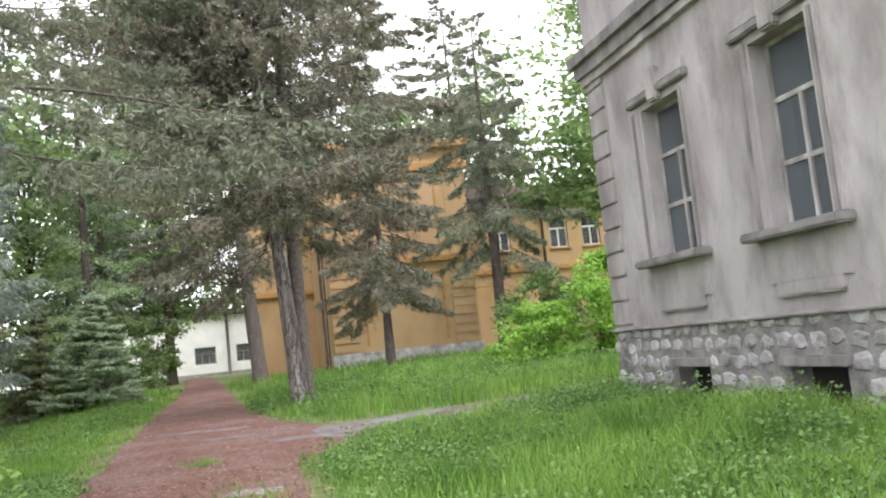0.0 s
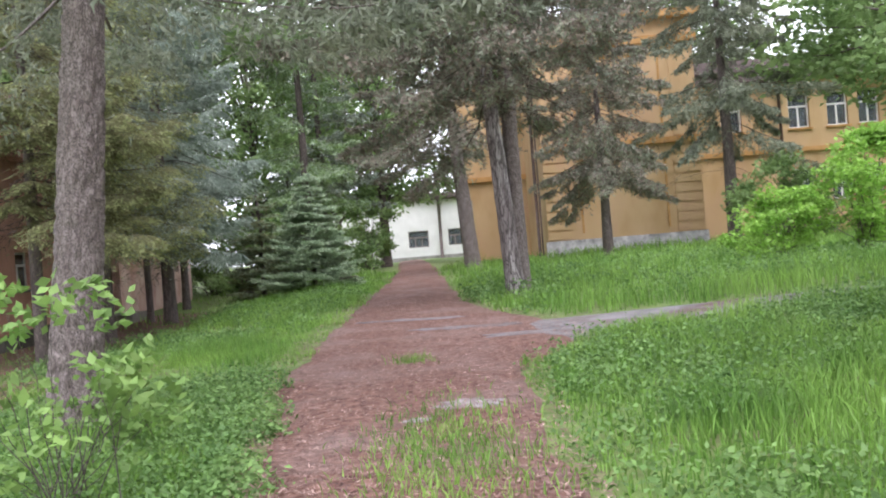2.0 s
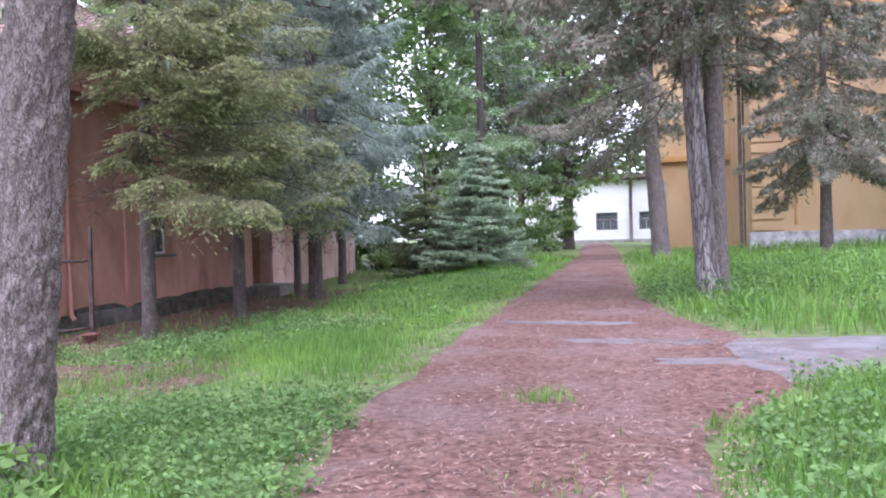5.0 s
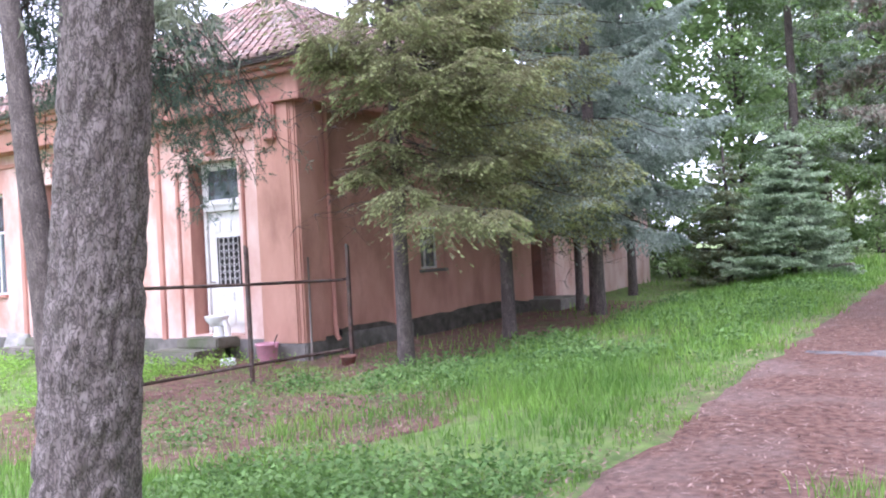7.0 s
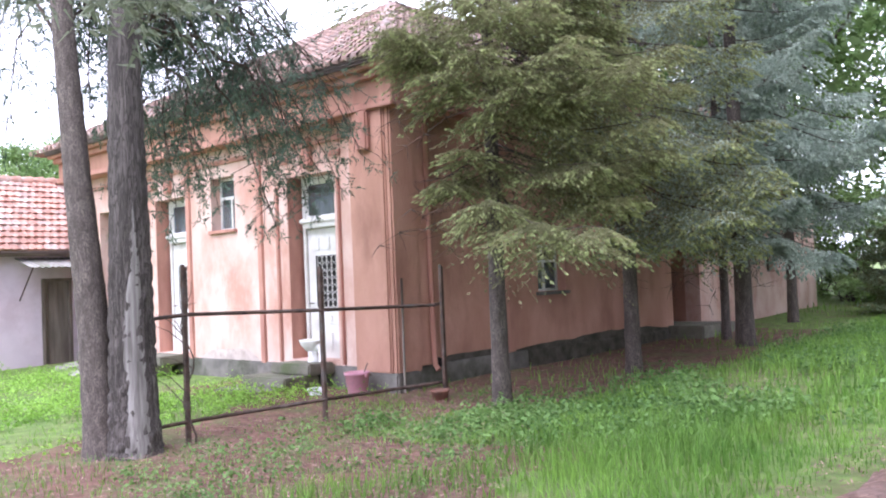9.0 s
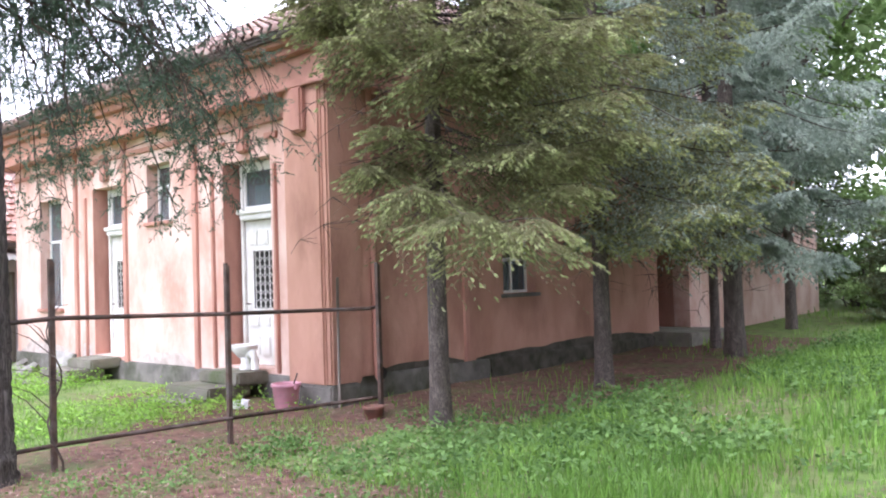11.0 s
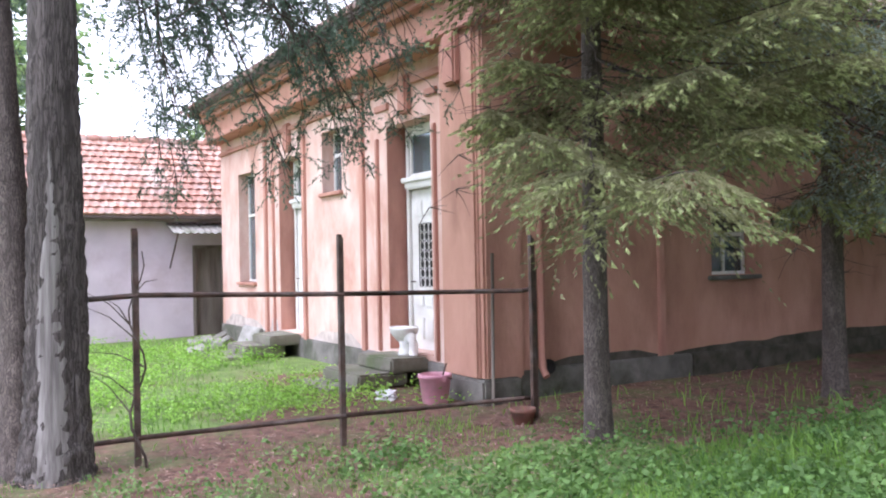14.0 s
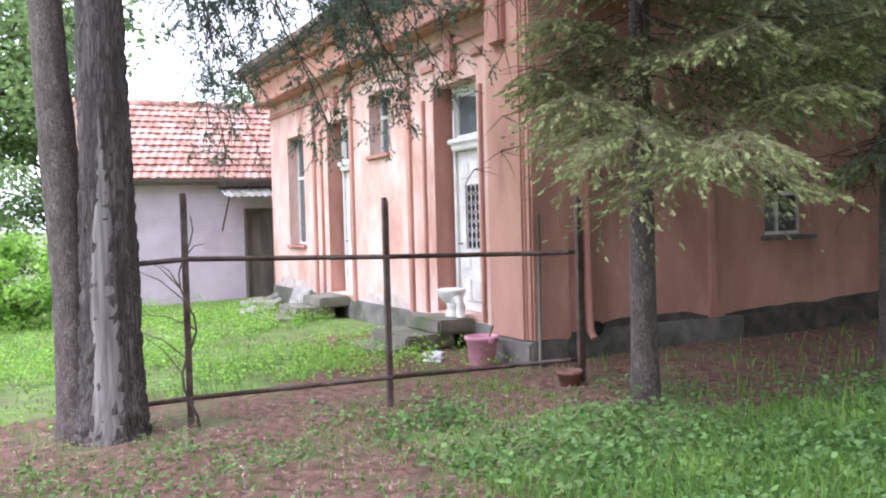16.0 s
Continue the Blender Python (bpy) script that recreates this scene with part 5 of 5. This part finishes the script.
conifer("blue_spruce", "tall dark green spruce behind the young firs", -6.2, 42.5, 19.0, 0.24, 5.0, 3.4, 64, 19, (M_FIR, M_LEAF), M_BARKDK, 0.34, 22, 11, 0.14, 0.075, hang=0.6, power=0.45, whorl=0.9, flat=True, upturn=0.3)

# pines
conifer("pine_tree", "big pine with deeply plated grey-brown bark", -3.48, 9.92, 15.0, 0.235, 4.2, 4.8, 60, 21, (M_PINE,), M_BARK, 0.2, 46, 15, 0.11, 0.032, plates=0.115, hang=0.35, power=0.3, lean=(1.25, 0.75))
conifer("pine_tree", "tall pine with pale scarred bark by the path", 1.53, 22.2, 17.0, 0.22, 4.9, 5.6, 84, 22, (M_PINE, M_PINEDRY), M_BARKPALE, 0.30, 60, 14, 0.13, 0.046, lean=(-0.95, 0.2), hang=0.55, power=0.35, plates=0.07, bias=(-1, -0.1, 0.25), dead=26, low=4.0,
        boughs=[(6.6 + 0.27 * i, 150 + (i * 37) % 75, 2.8 + 0.7 * ((i * 7) % 4), 0.16 + 0.03 * (i % 3)) for i in range(15)]
        + [(8.4 + 0.2 * i, 140 + (i * 41) % 95, 3.8 + 0.7 * ((i * 5) % 4), 0.12) for i in range(15)])
conifer("pine_tree", "tall straight pine with brown bark by the path", 1.68, 22.45, 18.0, 0.22, 5.6, 5.2, 70, 23, (M_PINE, M_PINEDRY), M_BARK, 0.30, 60, 14, 0.13, 0.046, lean=(0.05, 0.2), hang=0.5, power=0.4)
conifer("pine_tree", "leaning pine with grey trunk beside the path", 1.1, 39.0, 16.0, 0.36, 5.6, 5.6, 48, 24, (M_PINE, M_PINEDRY), M_BARK, 0.36, 56, 13, 0.15, 0.055, lean=(-1.1, 0), hang=0.5, power=0.4, bias=(-1, -0.2, 0.3))
conifer("pine_tree", "slender pine with dense dusky crown", 6.5, 37.5, 11.0, 0.22, 3.4, 3.1, 72, 25, (M_PINE, M_PINEDRY), M_BARKDK, 0.3, 40, 13, 0.13, 0.05, hang=0.9, power=0.25, upturn=0.05)
conifer("pine_tree", "tall pine before the ochre building", 12.1, 39.0, 15.5, 0.3, 5.0, 4.4, 66, 26, (M_PINE,), M_BARKDK, 0.3, 44, 13, 0.14, 0.055, upturn=0.08, hang=0.7, power=0.4, dead=14, low=3.0)

conifer("pine_tree", "tall pine rising behind the ochre building", 9.0, 57.0, 25.0, 0.3, 8.0, 6.8, 84, 28, (M_PINE,), M_BARKDK, 0.2, 20, 12, 0.23, 0.11, hang=0.3, power=0.35)
conifer("pine_tree", "tall pine rising behind the ochre building", 16.0, 58.0, 24.0, 0.3, 7.5, 6.8, 84, 29, (M_PINE,), M_BARKDK, 0.2, 20, 12, 0.23, 0.11, hang=0.3, power=0.35)
conifer("pine_tree", "tall dark pine beside the path's far stretch", -7.0, 54.0, 19.0, 0.32, 4.5, 5.0, 64, 30, (M_SPRUCE, M_PINE), M_BARKDK, 0.3, 32, 12, 0.2, 0.09, hang=0.5, power=0.4)

# twin-trunked juniper at the fence


def juniper():
    t = thing("juniper_tree", "old twin-trunked juniper with hanging dark boughs", "tree")
    z = H(-9.6, 14.1)
    trunk(t, [(-9.50, 14.28, z - 0.1), (-9.54, 14.31, z + 1.5), (-9.5, 14.3, z + 3.0), (-9.5, 14.3, z + 4.5), (-9.45, 14.4, z + 6), (-9.5, 14.5, z + 9)], 0.27, 0.12, M_JUNIBARK, 48, 0.12, 3.0, 140)
    trunk(t, [(-9.78, 14.06, z - 0.1), (-9.86, 14.03, z + 1.4), (-9.95, 13.92, z + 3.2), (-10.05, 13.85, z + 5), (-10.2, 13.8, z + 8)], 0.21, 0.1, M_BARKDK, 40, 0.07, 5.0, 110)
    bm = bmesh.new()
    tube(bm, [(-9.5, 14.38, z + 0.1), (-9.48, 14.46, z + 0.5), (-9.5, 14.42, z + 0.85)], [0.14, 0.12, 0.04], 12)
    part("burl", bm, M_BARKDK, t)
    # long barkless face of the front trunk
    bm = bmesh.new()
    prev = None
    for i in range(41):
        f = i / 40
        zz = z + 0.02 + 2.9 * f
        cx, cy = np.interp(zz - z, [-0.1, 1.5, 3.0], [-9.5, -9.54, -9.5]), np.interp(zz - z, [-0.1, 1.5, 3.0], [14.28, 14.31, 14.3])
        r = (0.27 - 0.05 * f) * (1.045 + 0.25 * math.exp(-(zz - z) / 0.3))
        half = 0.56 * (1 - f ** 3) + 0.1 * noise.noise((f * 6, 1, 0))
        mid = -0.3 + 0.22 * noise.noise((f * 3, 4, 0))
        ring = [bm.verts.new((cx + r * (1 - 0.12 * abs(k / 4 - 1) ** 2) * math.cos(mid + half * (k / 4 - 1)), cy + r * (1 - 0.12 * abs(k / 4 - 1) ** 2) * math.sin(mid + half * (k / 4 - 1)), zz)) for k in range(9)]
        if prev:
            for k in range(8):
                bm.faces.new((prev[k], prev[k + 1], ring[k + 1], ring[k])).smooth = True
        prev = ring
    part("barkless_face", bm, M_DEADWOOD, t, "pale grey barkless wood")
    g = np.random.default_rng(41)
    n = 50
    st = np.stack([np.full(n, -9.5), np.full(n, 14.35), g.uniform(4.3, 7.0, n)], 1)
    en = np.stack([g.uniform(-13.2, -9.0, n), g.uniform(15.2, 18.4, n), g.uniform(2.5, 4.8, n)], 1)
    k = 12
    st[:k] = np.stack([np.full(k, -10.0), np.full(k, 13.8), g.uniform(4.5, 7.5, k)], 1)
    en[:k] = np.stack([g.uniform(-14.5, -9.5, k), g.uniform(12.5, 15.5, k), g.uniform(3.6, 6.0, k)], 1)
    m = 10
    s = np.linspace(0, 1, m)[None, :, None]
    cur = st[:, None] * (1 - s) + en[:, None] * s + np.sin(s * math.pi) ** 0.8 * np.array([0, 0, 0.75]) + g.normal(0, 0.07, (n, m, 3)) * np.sin(s * 3.1)
    part("branchwork", limb_mesh("branchwork", cur, np.full(n, 0.028), M_TWIG), None, t)
    tw = 28
    q = np.repeat(np.arange(n), tw)
    f = np.clip(g.beta(2.2, 1.0, len(q)), 0.25, 0.999) * (m - 1)
    i0 = f.astype(int)
    w = (f - i0)[:, None]
    P = cur[q, np.minimum(i0, m - 1)] * (1 - w) + cur[q, np.minimum(i0 + 1, m - 1)] * w
    E = P + g.normal(0, 0.26, P.shape) + [0, 0, -0.22]
    mid = (P + E) / 2 + g.normal(0, 0.06, P.shape)
    part("twigwork", limb_mesh("twigwork", np.stack([P, mid, E], 1), np.full(len(P), 0.007), M_TWIG), None, t)
    kk = 7
    Q = np.repeat(mid, kk, 0) + (np.repeat(E - mid, kk, 0)) * g.random((len(P) * kk, 1))
    D = unit(np.repeat(unit(E - P), kk, 0) * 0.7 + g.normal(0, 0.6, Q.shape) + [0, 0, -0.25])
    part("crown", tris("crown", needles(g, Q, D, g.uniform(0.1, 0.22, len(Q)), 13, 0.042, 0.015, 0.9), M_JUNIPER), None, t)


juniper()

# broad-leaved trees and shrubs
t1 = broadleaf("broadleaf_tree", "tall leafy green tree in the park", -3.9, 58.0, 17.0, 0.34, 4.0, 6.0, 51, 10500, 0.44, M_LEAF, 52, "park trees")
t2 = broadleaf("broadleaf_tree", "tall leafy green tree in the park", 20.5, 37.0, 17.0, 0.4, 6.0, 7.5, 52, 12000, 0.42, M_LEAF, 60, "park trees")
spots = [(t1, -13.0, 41.0, 200, 1.1), (t1, -19.0, 39.0, 260, 0.95), (t1, -10.5, 52, 20, 0.85), (t1, -16, 48, 80, 0.85), (t1, -8.5, 72, 10, 1.0), (t1, 5.5, 70, 65, 1.1), (t2, 16, 66, 310, 1.2), (t2, 30, 54, 120, 1.05),
         (t1, -34, 23, 30, 0.42), (t2, -34, 12.2, 77, 0.8), (t2, -30, 10.5, 100, 0.6), (t1, -40, 27, 190, 0.5), (t2, -29, 7.5, 40, 0.55), (t1, -33, 15.0, 140, 0.5), (t2, 34, 30, 15, 1.0)]
for src, x, y, turn, k in spots:
    m = pose(x, y, H(x, y), 0, 0, turn) @ Matrix.Scale(k, 4) @ pose(-(-3.9 if src is t1 else 20.5), -(58.0 if src is t1 else 37.0), -H(*((-3.9, 58.0) if src is t1 else (20.5, 37.0))))
    o = copy_thing(src, m)
    o.matrix_basis = m
broadleaf("green_bush", "bright green leafy bush beside the grey house", 11.5, 26.0, 3.3, 0.05, 0.3, 1.7, 61, 6000, 0.17, M_LEAFY, 34, "", M_BARKDK, "bush", 5)
broadleaf("green_bush", "bright green leafy bush with low shoots", 9.3, 26.5, 1.9, 0.04, 0.2, 1.6, 62, 4500, 0.15, M_LEAFY, 24, "", M_BARKDK, "bush", 5)
broadleaf("green_bush", "dark green bush before the ochre building", 13.5, 36.0, 3.4, 0.05, 0.3, 2.2, 63, 6000, 0.2, M_LEAF, 30, "", M_BARKDK, "bush", 5)
broadleaf("sapling", "young broad-leaved sapling beside the path", -2.35, 7.1, 1.45, 0.012, 0.3, 0.66, 64, 620, 0.095, M_SAPLING, 26, "", M_BARKDK, "bush", 5)
broadleaf("sapling", "low leafy sapling at the pine's foot", -2.7, 8.6, 0.7, 0.012, 0.1, 0.5, 65, 300, 0.11, M_SAPLING, 14, "", M_BARKDK, "bush", 4)
broadleaf("green_bush", "dark leafy bush beside the path's far end", -4.8, 55.0, 4.8, 0.06, 0.2, 1.9, 73, 3000, 0.26, M_LEAF, 28, "", M_BARKDK, "bush", 5)
broadleaf("green_bush", "leafy undergrowth beside the far path", -6.0, 49.0, 2.6, 0.05, 0.1, 2.2, 69, 3500, 0.25, M_LEAF, 24, "", M_BARKDK, "bush", 5)
broadleaf("green_bush", "leafy undergrowth beside the far path", -9.5, 60.0, 3.6, 0.05, 0.1, 3.4, 70, 3500, 0.34, M_LEAF, 24, "", M_BARKDK, "bush", 5)
broadleaf("green_bush", "dense green bush at the pink house's end", -8.3, 38.5, 2.8, 0.05, 0.2, 2.0, 66, 5000, 0.16, M_LEAF, 26, "", M_BARKDK, "bush", 5)
for x, y, hgt in ((-9.9, 39.6, 3.4), (-11.9, 41.5, 4.2), (-7.0, 40.5, 3.0)):
    broadleaf("green_bush", "dense green bush past the pink house", x, y, hgt, 0.05, 0.1, 1.9, int(hgt * 30), 3500, 0.2, M_LEAF, 26, "bushes past the pink house", M_BARKDK, "bush", 5)
broadleaf("green_bush", "leafy green bush behind the yard", -20.3, 13.4, 1.7, 0.05, 0.1, 1.4, 67, 6000, 0.13, M_LEAFY, 26, "", M_BARKDK, "bush", 5)
broadleaf("green_bush", "leafy green bush behind the yard", -25.5, 12.6, 3.6, 0.05, 0.1, 2.2, 68, 6000, 0.14, M_LEAF, 26, "", M_BARKDK, "bush", 5)

# ---- bare earth under the firs ----


def earth(x0, x1, y0, y1, name, label, lift=0.015, material=M_SOIL, seed=0.0, ragged=0.22):
    """A worn patch draped on the ground, with a ragged outline."""
    verts, faces, n = [], [], 40
    cx, cy, rx, ry = (x0 + x1) / 2, (y0 + y1) / 2, (x1 - x0) / 2, (y1 - y0) / 2
    for j in range(13):
        for i in range(n):
            a = 2 * math.pi * i / n
            r = j / 12 * (1 + ragged * noise.noise((math.cos(a) * 2.2 + seed, math.sin(a) * 2.2, seed)))
            sq = 1 / max(abs(math.cos(a)), abs(math.sin(a))) ** 0.5
            x, y = cx + rx * r * sq * math.cos(a), cy + ry * r * sq * math.sin(a)
            verts.append((x, y, H(x, y) + (lift if j < 12 else -0.04)))
    for j in range(12):
        for i in range(n):
            faces.append((j * n + i, (j + 1) * n + i, (j + 1) * n + (i + 1) % n, j * n + (i + 1) % n))
    return tagged(new(name, shape(name, verts, faces, material)), label, "ground", kind="structure")


earth(-10.5, -6.9, 18.4, 31.0, "ground_under_firs", "bare brown earth with needles under the firs", seed=1.0)
earth(-11.2, -4.2, 12.2, 16.5, "ground_at_fence", "bare brown earth and needles by the fence", 0.02, seed=4.0)
earth(-11.6, -8.0, 15.6, 19.8, "ground_at_steps", "bare brown earth round the bucket and pier", 0.026, seed=9.0)
earth(-14.8, -10.6, 17.5, 19.2, "ground_in_yard", "worn mossy earth before the doors", 0.018, seed=7.0)

# ---- grass, weeds and litter ----


def on_path(x, y):
    r = 0.13 * np.sin(y * 2.7 + 1.0) + 0.1 * np.sin(y * 7.1) + 0.06 * np.sin(y * 17.0)
    main = (x > left_edge(y) + 0.08 + r) & (x < right_edge(y) - 0.08 - r * np.cos(y))
    lo, hi = side_edges(x)
    branch = (x > 0.6) & (x < 24) & (y > lo + 0.12 * np.sin(x * 5)) & (y < hi + 0.1 * np.sin(x * 4.3))
    return main | branch


def noise2(x, y, s, k):
    return np.sin(x * s + k) * np.cos(y * s * 1.13 + 2 * k) + 0.6 * np.sin(x * s * 2.3 + y * s * 1.7 + k) + 0.4 * np.cos(y * s * 3.9 - x * s * 2.9)


Hv = np.vectorize(H)


def scatter(g, n, x0, x1, y0, y1):
    x, y = g.uniform(x0, x1, n), g.uniform(y0, y1, n)
    ok = ~on_path(x, y) & ~((x < -10.0) & (y > 19.0)) & ~((x > 6.25) & (y < 14.1)) & ~((x < -22.9))
    return x[ok], y[ok]


def blades(name, g, x, y, hgt, width, label):
    n = len(x)
    z = Hv(x, y)
    a = g.uniform(0, 2 * math.pi, n)
    h = hgt * g.uniform(0.45, 1.25, n)
    lean = g.uniform(0.1, 0.65, n) * h
    b = g.uniform(0, 2 * math.pi, n)
    sx, sy = np.cos(a) * width * 0.5, np.sin(a) * width * 0.5
    lx, ly = np.cos(b) * lean, np.sin(b) * lean
    v = np.stack([np.stack([x - sx, y - sy, z - 0.02], 1), np.stack([x + sx, y + sy, z - 0.02], 1),
                  np.stack([x + lx * 0.35 + sx * 0.8, y + ly * 0.35 + sy * 0.8, z + h * 0.6], 1), np.stack([x + lx * 0.35 - sx * 0.8, y + ly * 0.35 - sy * 0.8, z + h * 0.6], 1),
                  np.stack([x + lx, y + ly, z + h * 0.95], 1)], 1).reshape(-1, 3)
    i = np.arange(n)[:, None] * 5
    f = np.concatenate([i + [0, 1, 2], i + [0, 2, 3], i + [3, 2, 4]])
    return tagged(new(name, shape(name, v, f, M_GRASS)), label, "grass", kind="stuff")


g = np.random.default_rng(71)


def meadow(n, x0, x1, y0, y1, base_h, width, label):
    x, y = scatter(g, n, x0, x1, y0, y1)
    d = noise2(x, y, 0.7, 1.3)
    fade = np.clip(np.minimum(np.minimum(x - x0, x1 - x), np.minimum(y - y0, y1 - y)) / 1.2 + 0.15, 0, 1)
    under = (x < -7.0 + 0.3 * d) & (x > -10.5) & (y > 18.3)
    fence = (x < -5.6 - 0.5 * d) & (x > -11) & (y > 12.3) & (y <= 16.1 + 0.3 * d)
    keep = g.random(len(x)) < np.clip(0.75 + 0.3 * d, 0.15, 1) * fade * np.where(under, 0.12, np.where(fence, 0.22, 1))
    x, y, d = x[keep], y[keep], d[keep]
    edge = np.minimum(np.abs(x - left_edge(y)), np.abs(x - right_edge(y)))
    hh = base_h * (1 + 0.35 * d) * np.clip(0.35 + edge * 0.6, 0.35, 1) * np.where((x < -6.2) & (y > 12.3), 0.55, 1.0)
    blades("grass", g, x, y, hh, width, label)


meadow(100000, -0.2, 9.0, -0.5, 16.2, 0.27, 0.012, "lush green meadow grass beside the path")
meadow(42000, -0.5, 17.0, 14.6, 35.0, 0.34, 0.02, "tall meadow grass before the ochre building")
meadow(95000, -10.5, -0.4, 2.0, 20.5, 0.17, 0.011, "soft green grass beside the path")
meadow(32000, -10.0, -0.8, 18.6, 37.0, 0.27, 0.018, "taller grass along the path")
meadow(20000, -22.5, -10.0, 10.0, 19.0, 0.13, 0.013, "low grass in the fenced yard")
meadow(14000, -16, 24.0, 34.0, 46.0, 0.4, 0.035, "distant meadow grass")
x, y = g.normal(-0.1, 0.3, 2600), g.normal(7.9, 0.9, 2600)
blades("grass", g, x, y, np.full(2600, 0.13), 0.011, "grass tuft growing in the path's middle")
x, y = g.normal(-0.5, 0.12, 200), g.normal(12.6, 0.15, 200)
blades("grass", g, x, y, np.full(200, 0.16), 0.008, "small grass tuft in the path")


def weeds(n, x0, x1, y0, y1, size, hgt, label, thresh=-0.3, material=M_WEED, k=2.1):
    """Low broad-leaved plants: rosettes of folded leaves on short stalks."""
    x, y = scatter(g, n, x0, x1, y0, y1)
    fade = np.clip(np.minimum(np.minimum(x - x0, x1 - x), np.minimum(y - y0, y1 - y)) / 0.9 + 0.1, 0, 1)
    keep = (noise2(x, y, 0.9, k) > thresh) & (g.random(len(x)) < fade)
    x, y = x[keep], y[keep]
    m = 9
    X = np.repeat(x, m) + g.normal(0, size * 1.1, len(x) * m)
    Y = np.repeat(y, m) + g.normal(0, size * 1.1, len(x) * m)
    Z = np.repeat(Hv(x, y), m) + g.uniform(0.02, 1.0, len(X)) * np.repeat(hgt * g.uniform(0.4, 1.1, len(x)), m)
    v, f = leaf_quads(g, np.stack([X, Y, Z], 1), size, 0.1)
    tagged(new("weeds", shape("weeds", v, f, material)), label, "weeds", kind="stuff")


weeds(10500, -5.2, -0.6, 2.5, 12.8, 0.05, 0.22, "dense low broad-leaved weeds beside the path", -0.6)
weeds(8000, 0.7, 7.0, 2.0, 15.0, 0.055, 0.3, "broad-leaved weeds among the grass", -0.4)
weeds(1500, -9.0, -3.6, 16.0, 18.9, 0.062, 0.24, "large-leaved weeds before the bucket", -0.5, M_WEED, 0.4)
weeds(900, -1.9, 2.4, 21.0, 24.0, 0.08, 0.5, "tall weeds round the pine trunks", -0.6, M_WEED, 1.0)
weeds(1500, -9.2, -4.0, 12.5, 20.0, 0.05, 0.2, "broad-leaved weeds under the firs", 0.2)
weeds(3600, -7.2, -2.5, 17.5, 31.0, 0.07, 0.3, "broad-leaved weeds along the house", 0.0)
weeds(4800, -22.5, -10.2, 10.5, 18.9, 0.06, 0.28, "bright low weeds in the fenced yard", -0.2, M_LEAFY)
weeds(3800, 0.8, 12.0, 18.0, 34.0, 0.09, 0.45, "tall weeds before the ochre building", 0.0)
weeds(420, 4.6, 6.3, 5.0, 14.2, 0.07, 0.6, "weeds along the grey house's plinth", -0.5)


def litter(sample, label, size=0.05):
    x, y = sample
    z = Hv(x, y) + 0.055
    a = g.uniform(0, 2 * math.pi, len(x))
    l = size * g.uniform(0.3, 1.3, len(x))
    w = 0.006 + 0.01 * g.random(len(x)) ** 3
    c, s = np.cos(a), np.sin(a)
    q = [np.stack([x + c * l * i - s * w * j, y + s * l * i + c * w * j, z + 0.008 * (i > 0)], 1) for i, j in ((-0.5, -0.5), (0.5, -0.5), (0.5, 0.5), (-0.5, 0.5))]
    v = np.stack(q, 1).reshape(-1, 3)
    tagged(new("needle_litter", shape("needle_litter", v, np.arange(len(v)).reshape(-1, 4), M_LITTER)), label, "litter", kind="stuff")


yy = 2 + 24 * g.random(36000) ** 1.4
litter((left_edge(yy) + (right_edge(yy) - left_edge(yy)) * g.uniform(-0.05, 1.05, 36000), yy), "reddish pine needles and twigs on the path")
litter((g.uniform(-10, -4.2, 22000), g.uniform(12.3, 24, 22000)), "brown needles and twigs under the firs", 0.06)
# bare asphalt showing through the needles
for k, (x, y, a, b) in enumerate(((0.1, 9.6, 0.28, 0.2), (-0.35, 9.1, 0.12, 0.08), (0.2, 16.2, 0.8, 0.25), (-0.7, 18.2, 0.9, 0.22), (0.9, 14.6, 0.5, 0.2))):
    earth(x - a, x + a, y - b, y + b, "asphalt_patch", "patch of bare grey asphalt in the path", 0.056, M_PALEPATCH if k < 2 else M_ASPHALT, 2.0 + k, 0.75)

for o in list(scene.objects):
    if o.name.split(".")[0] in ("branchwork", "twigwork", "tip_foliage", "deadwood", "dead_twigwork"):
        o["kind"] = "stuff"
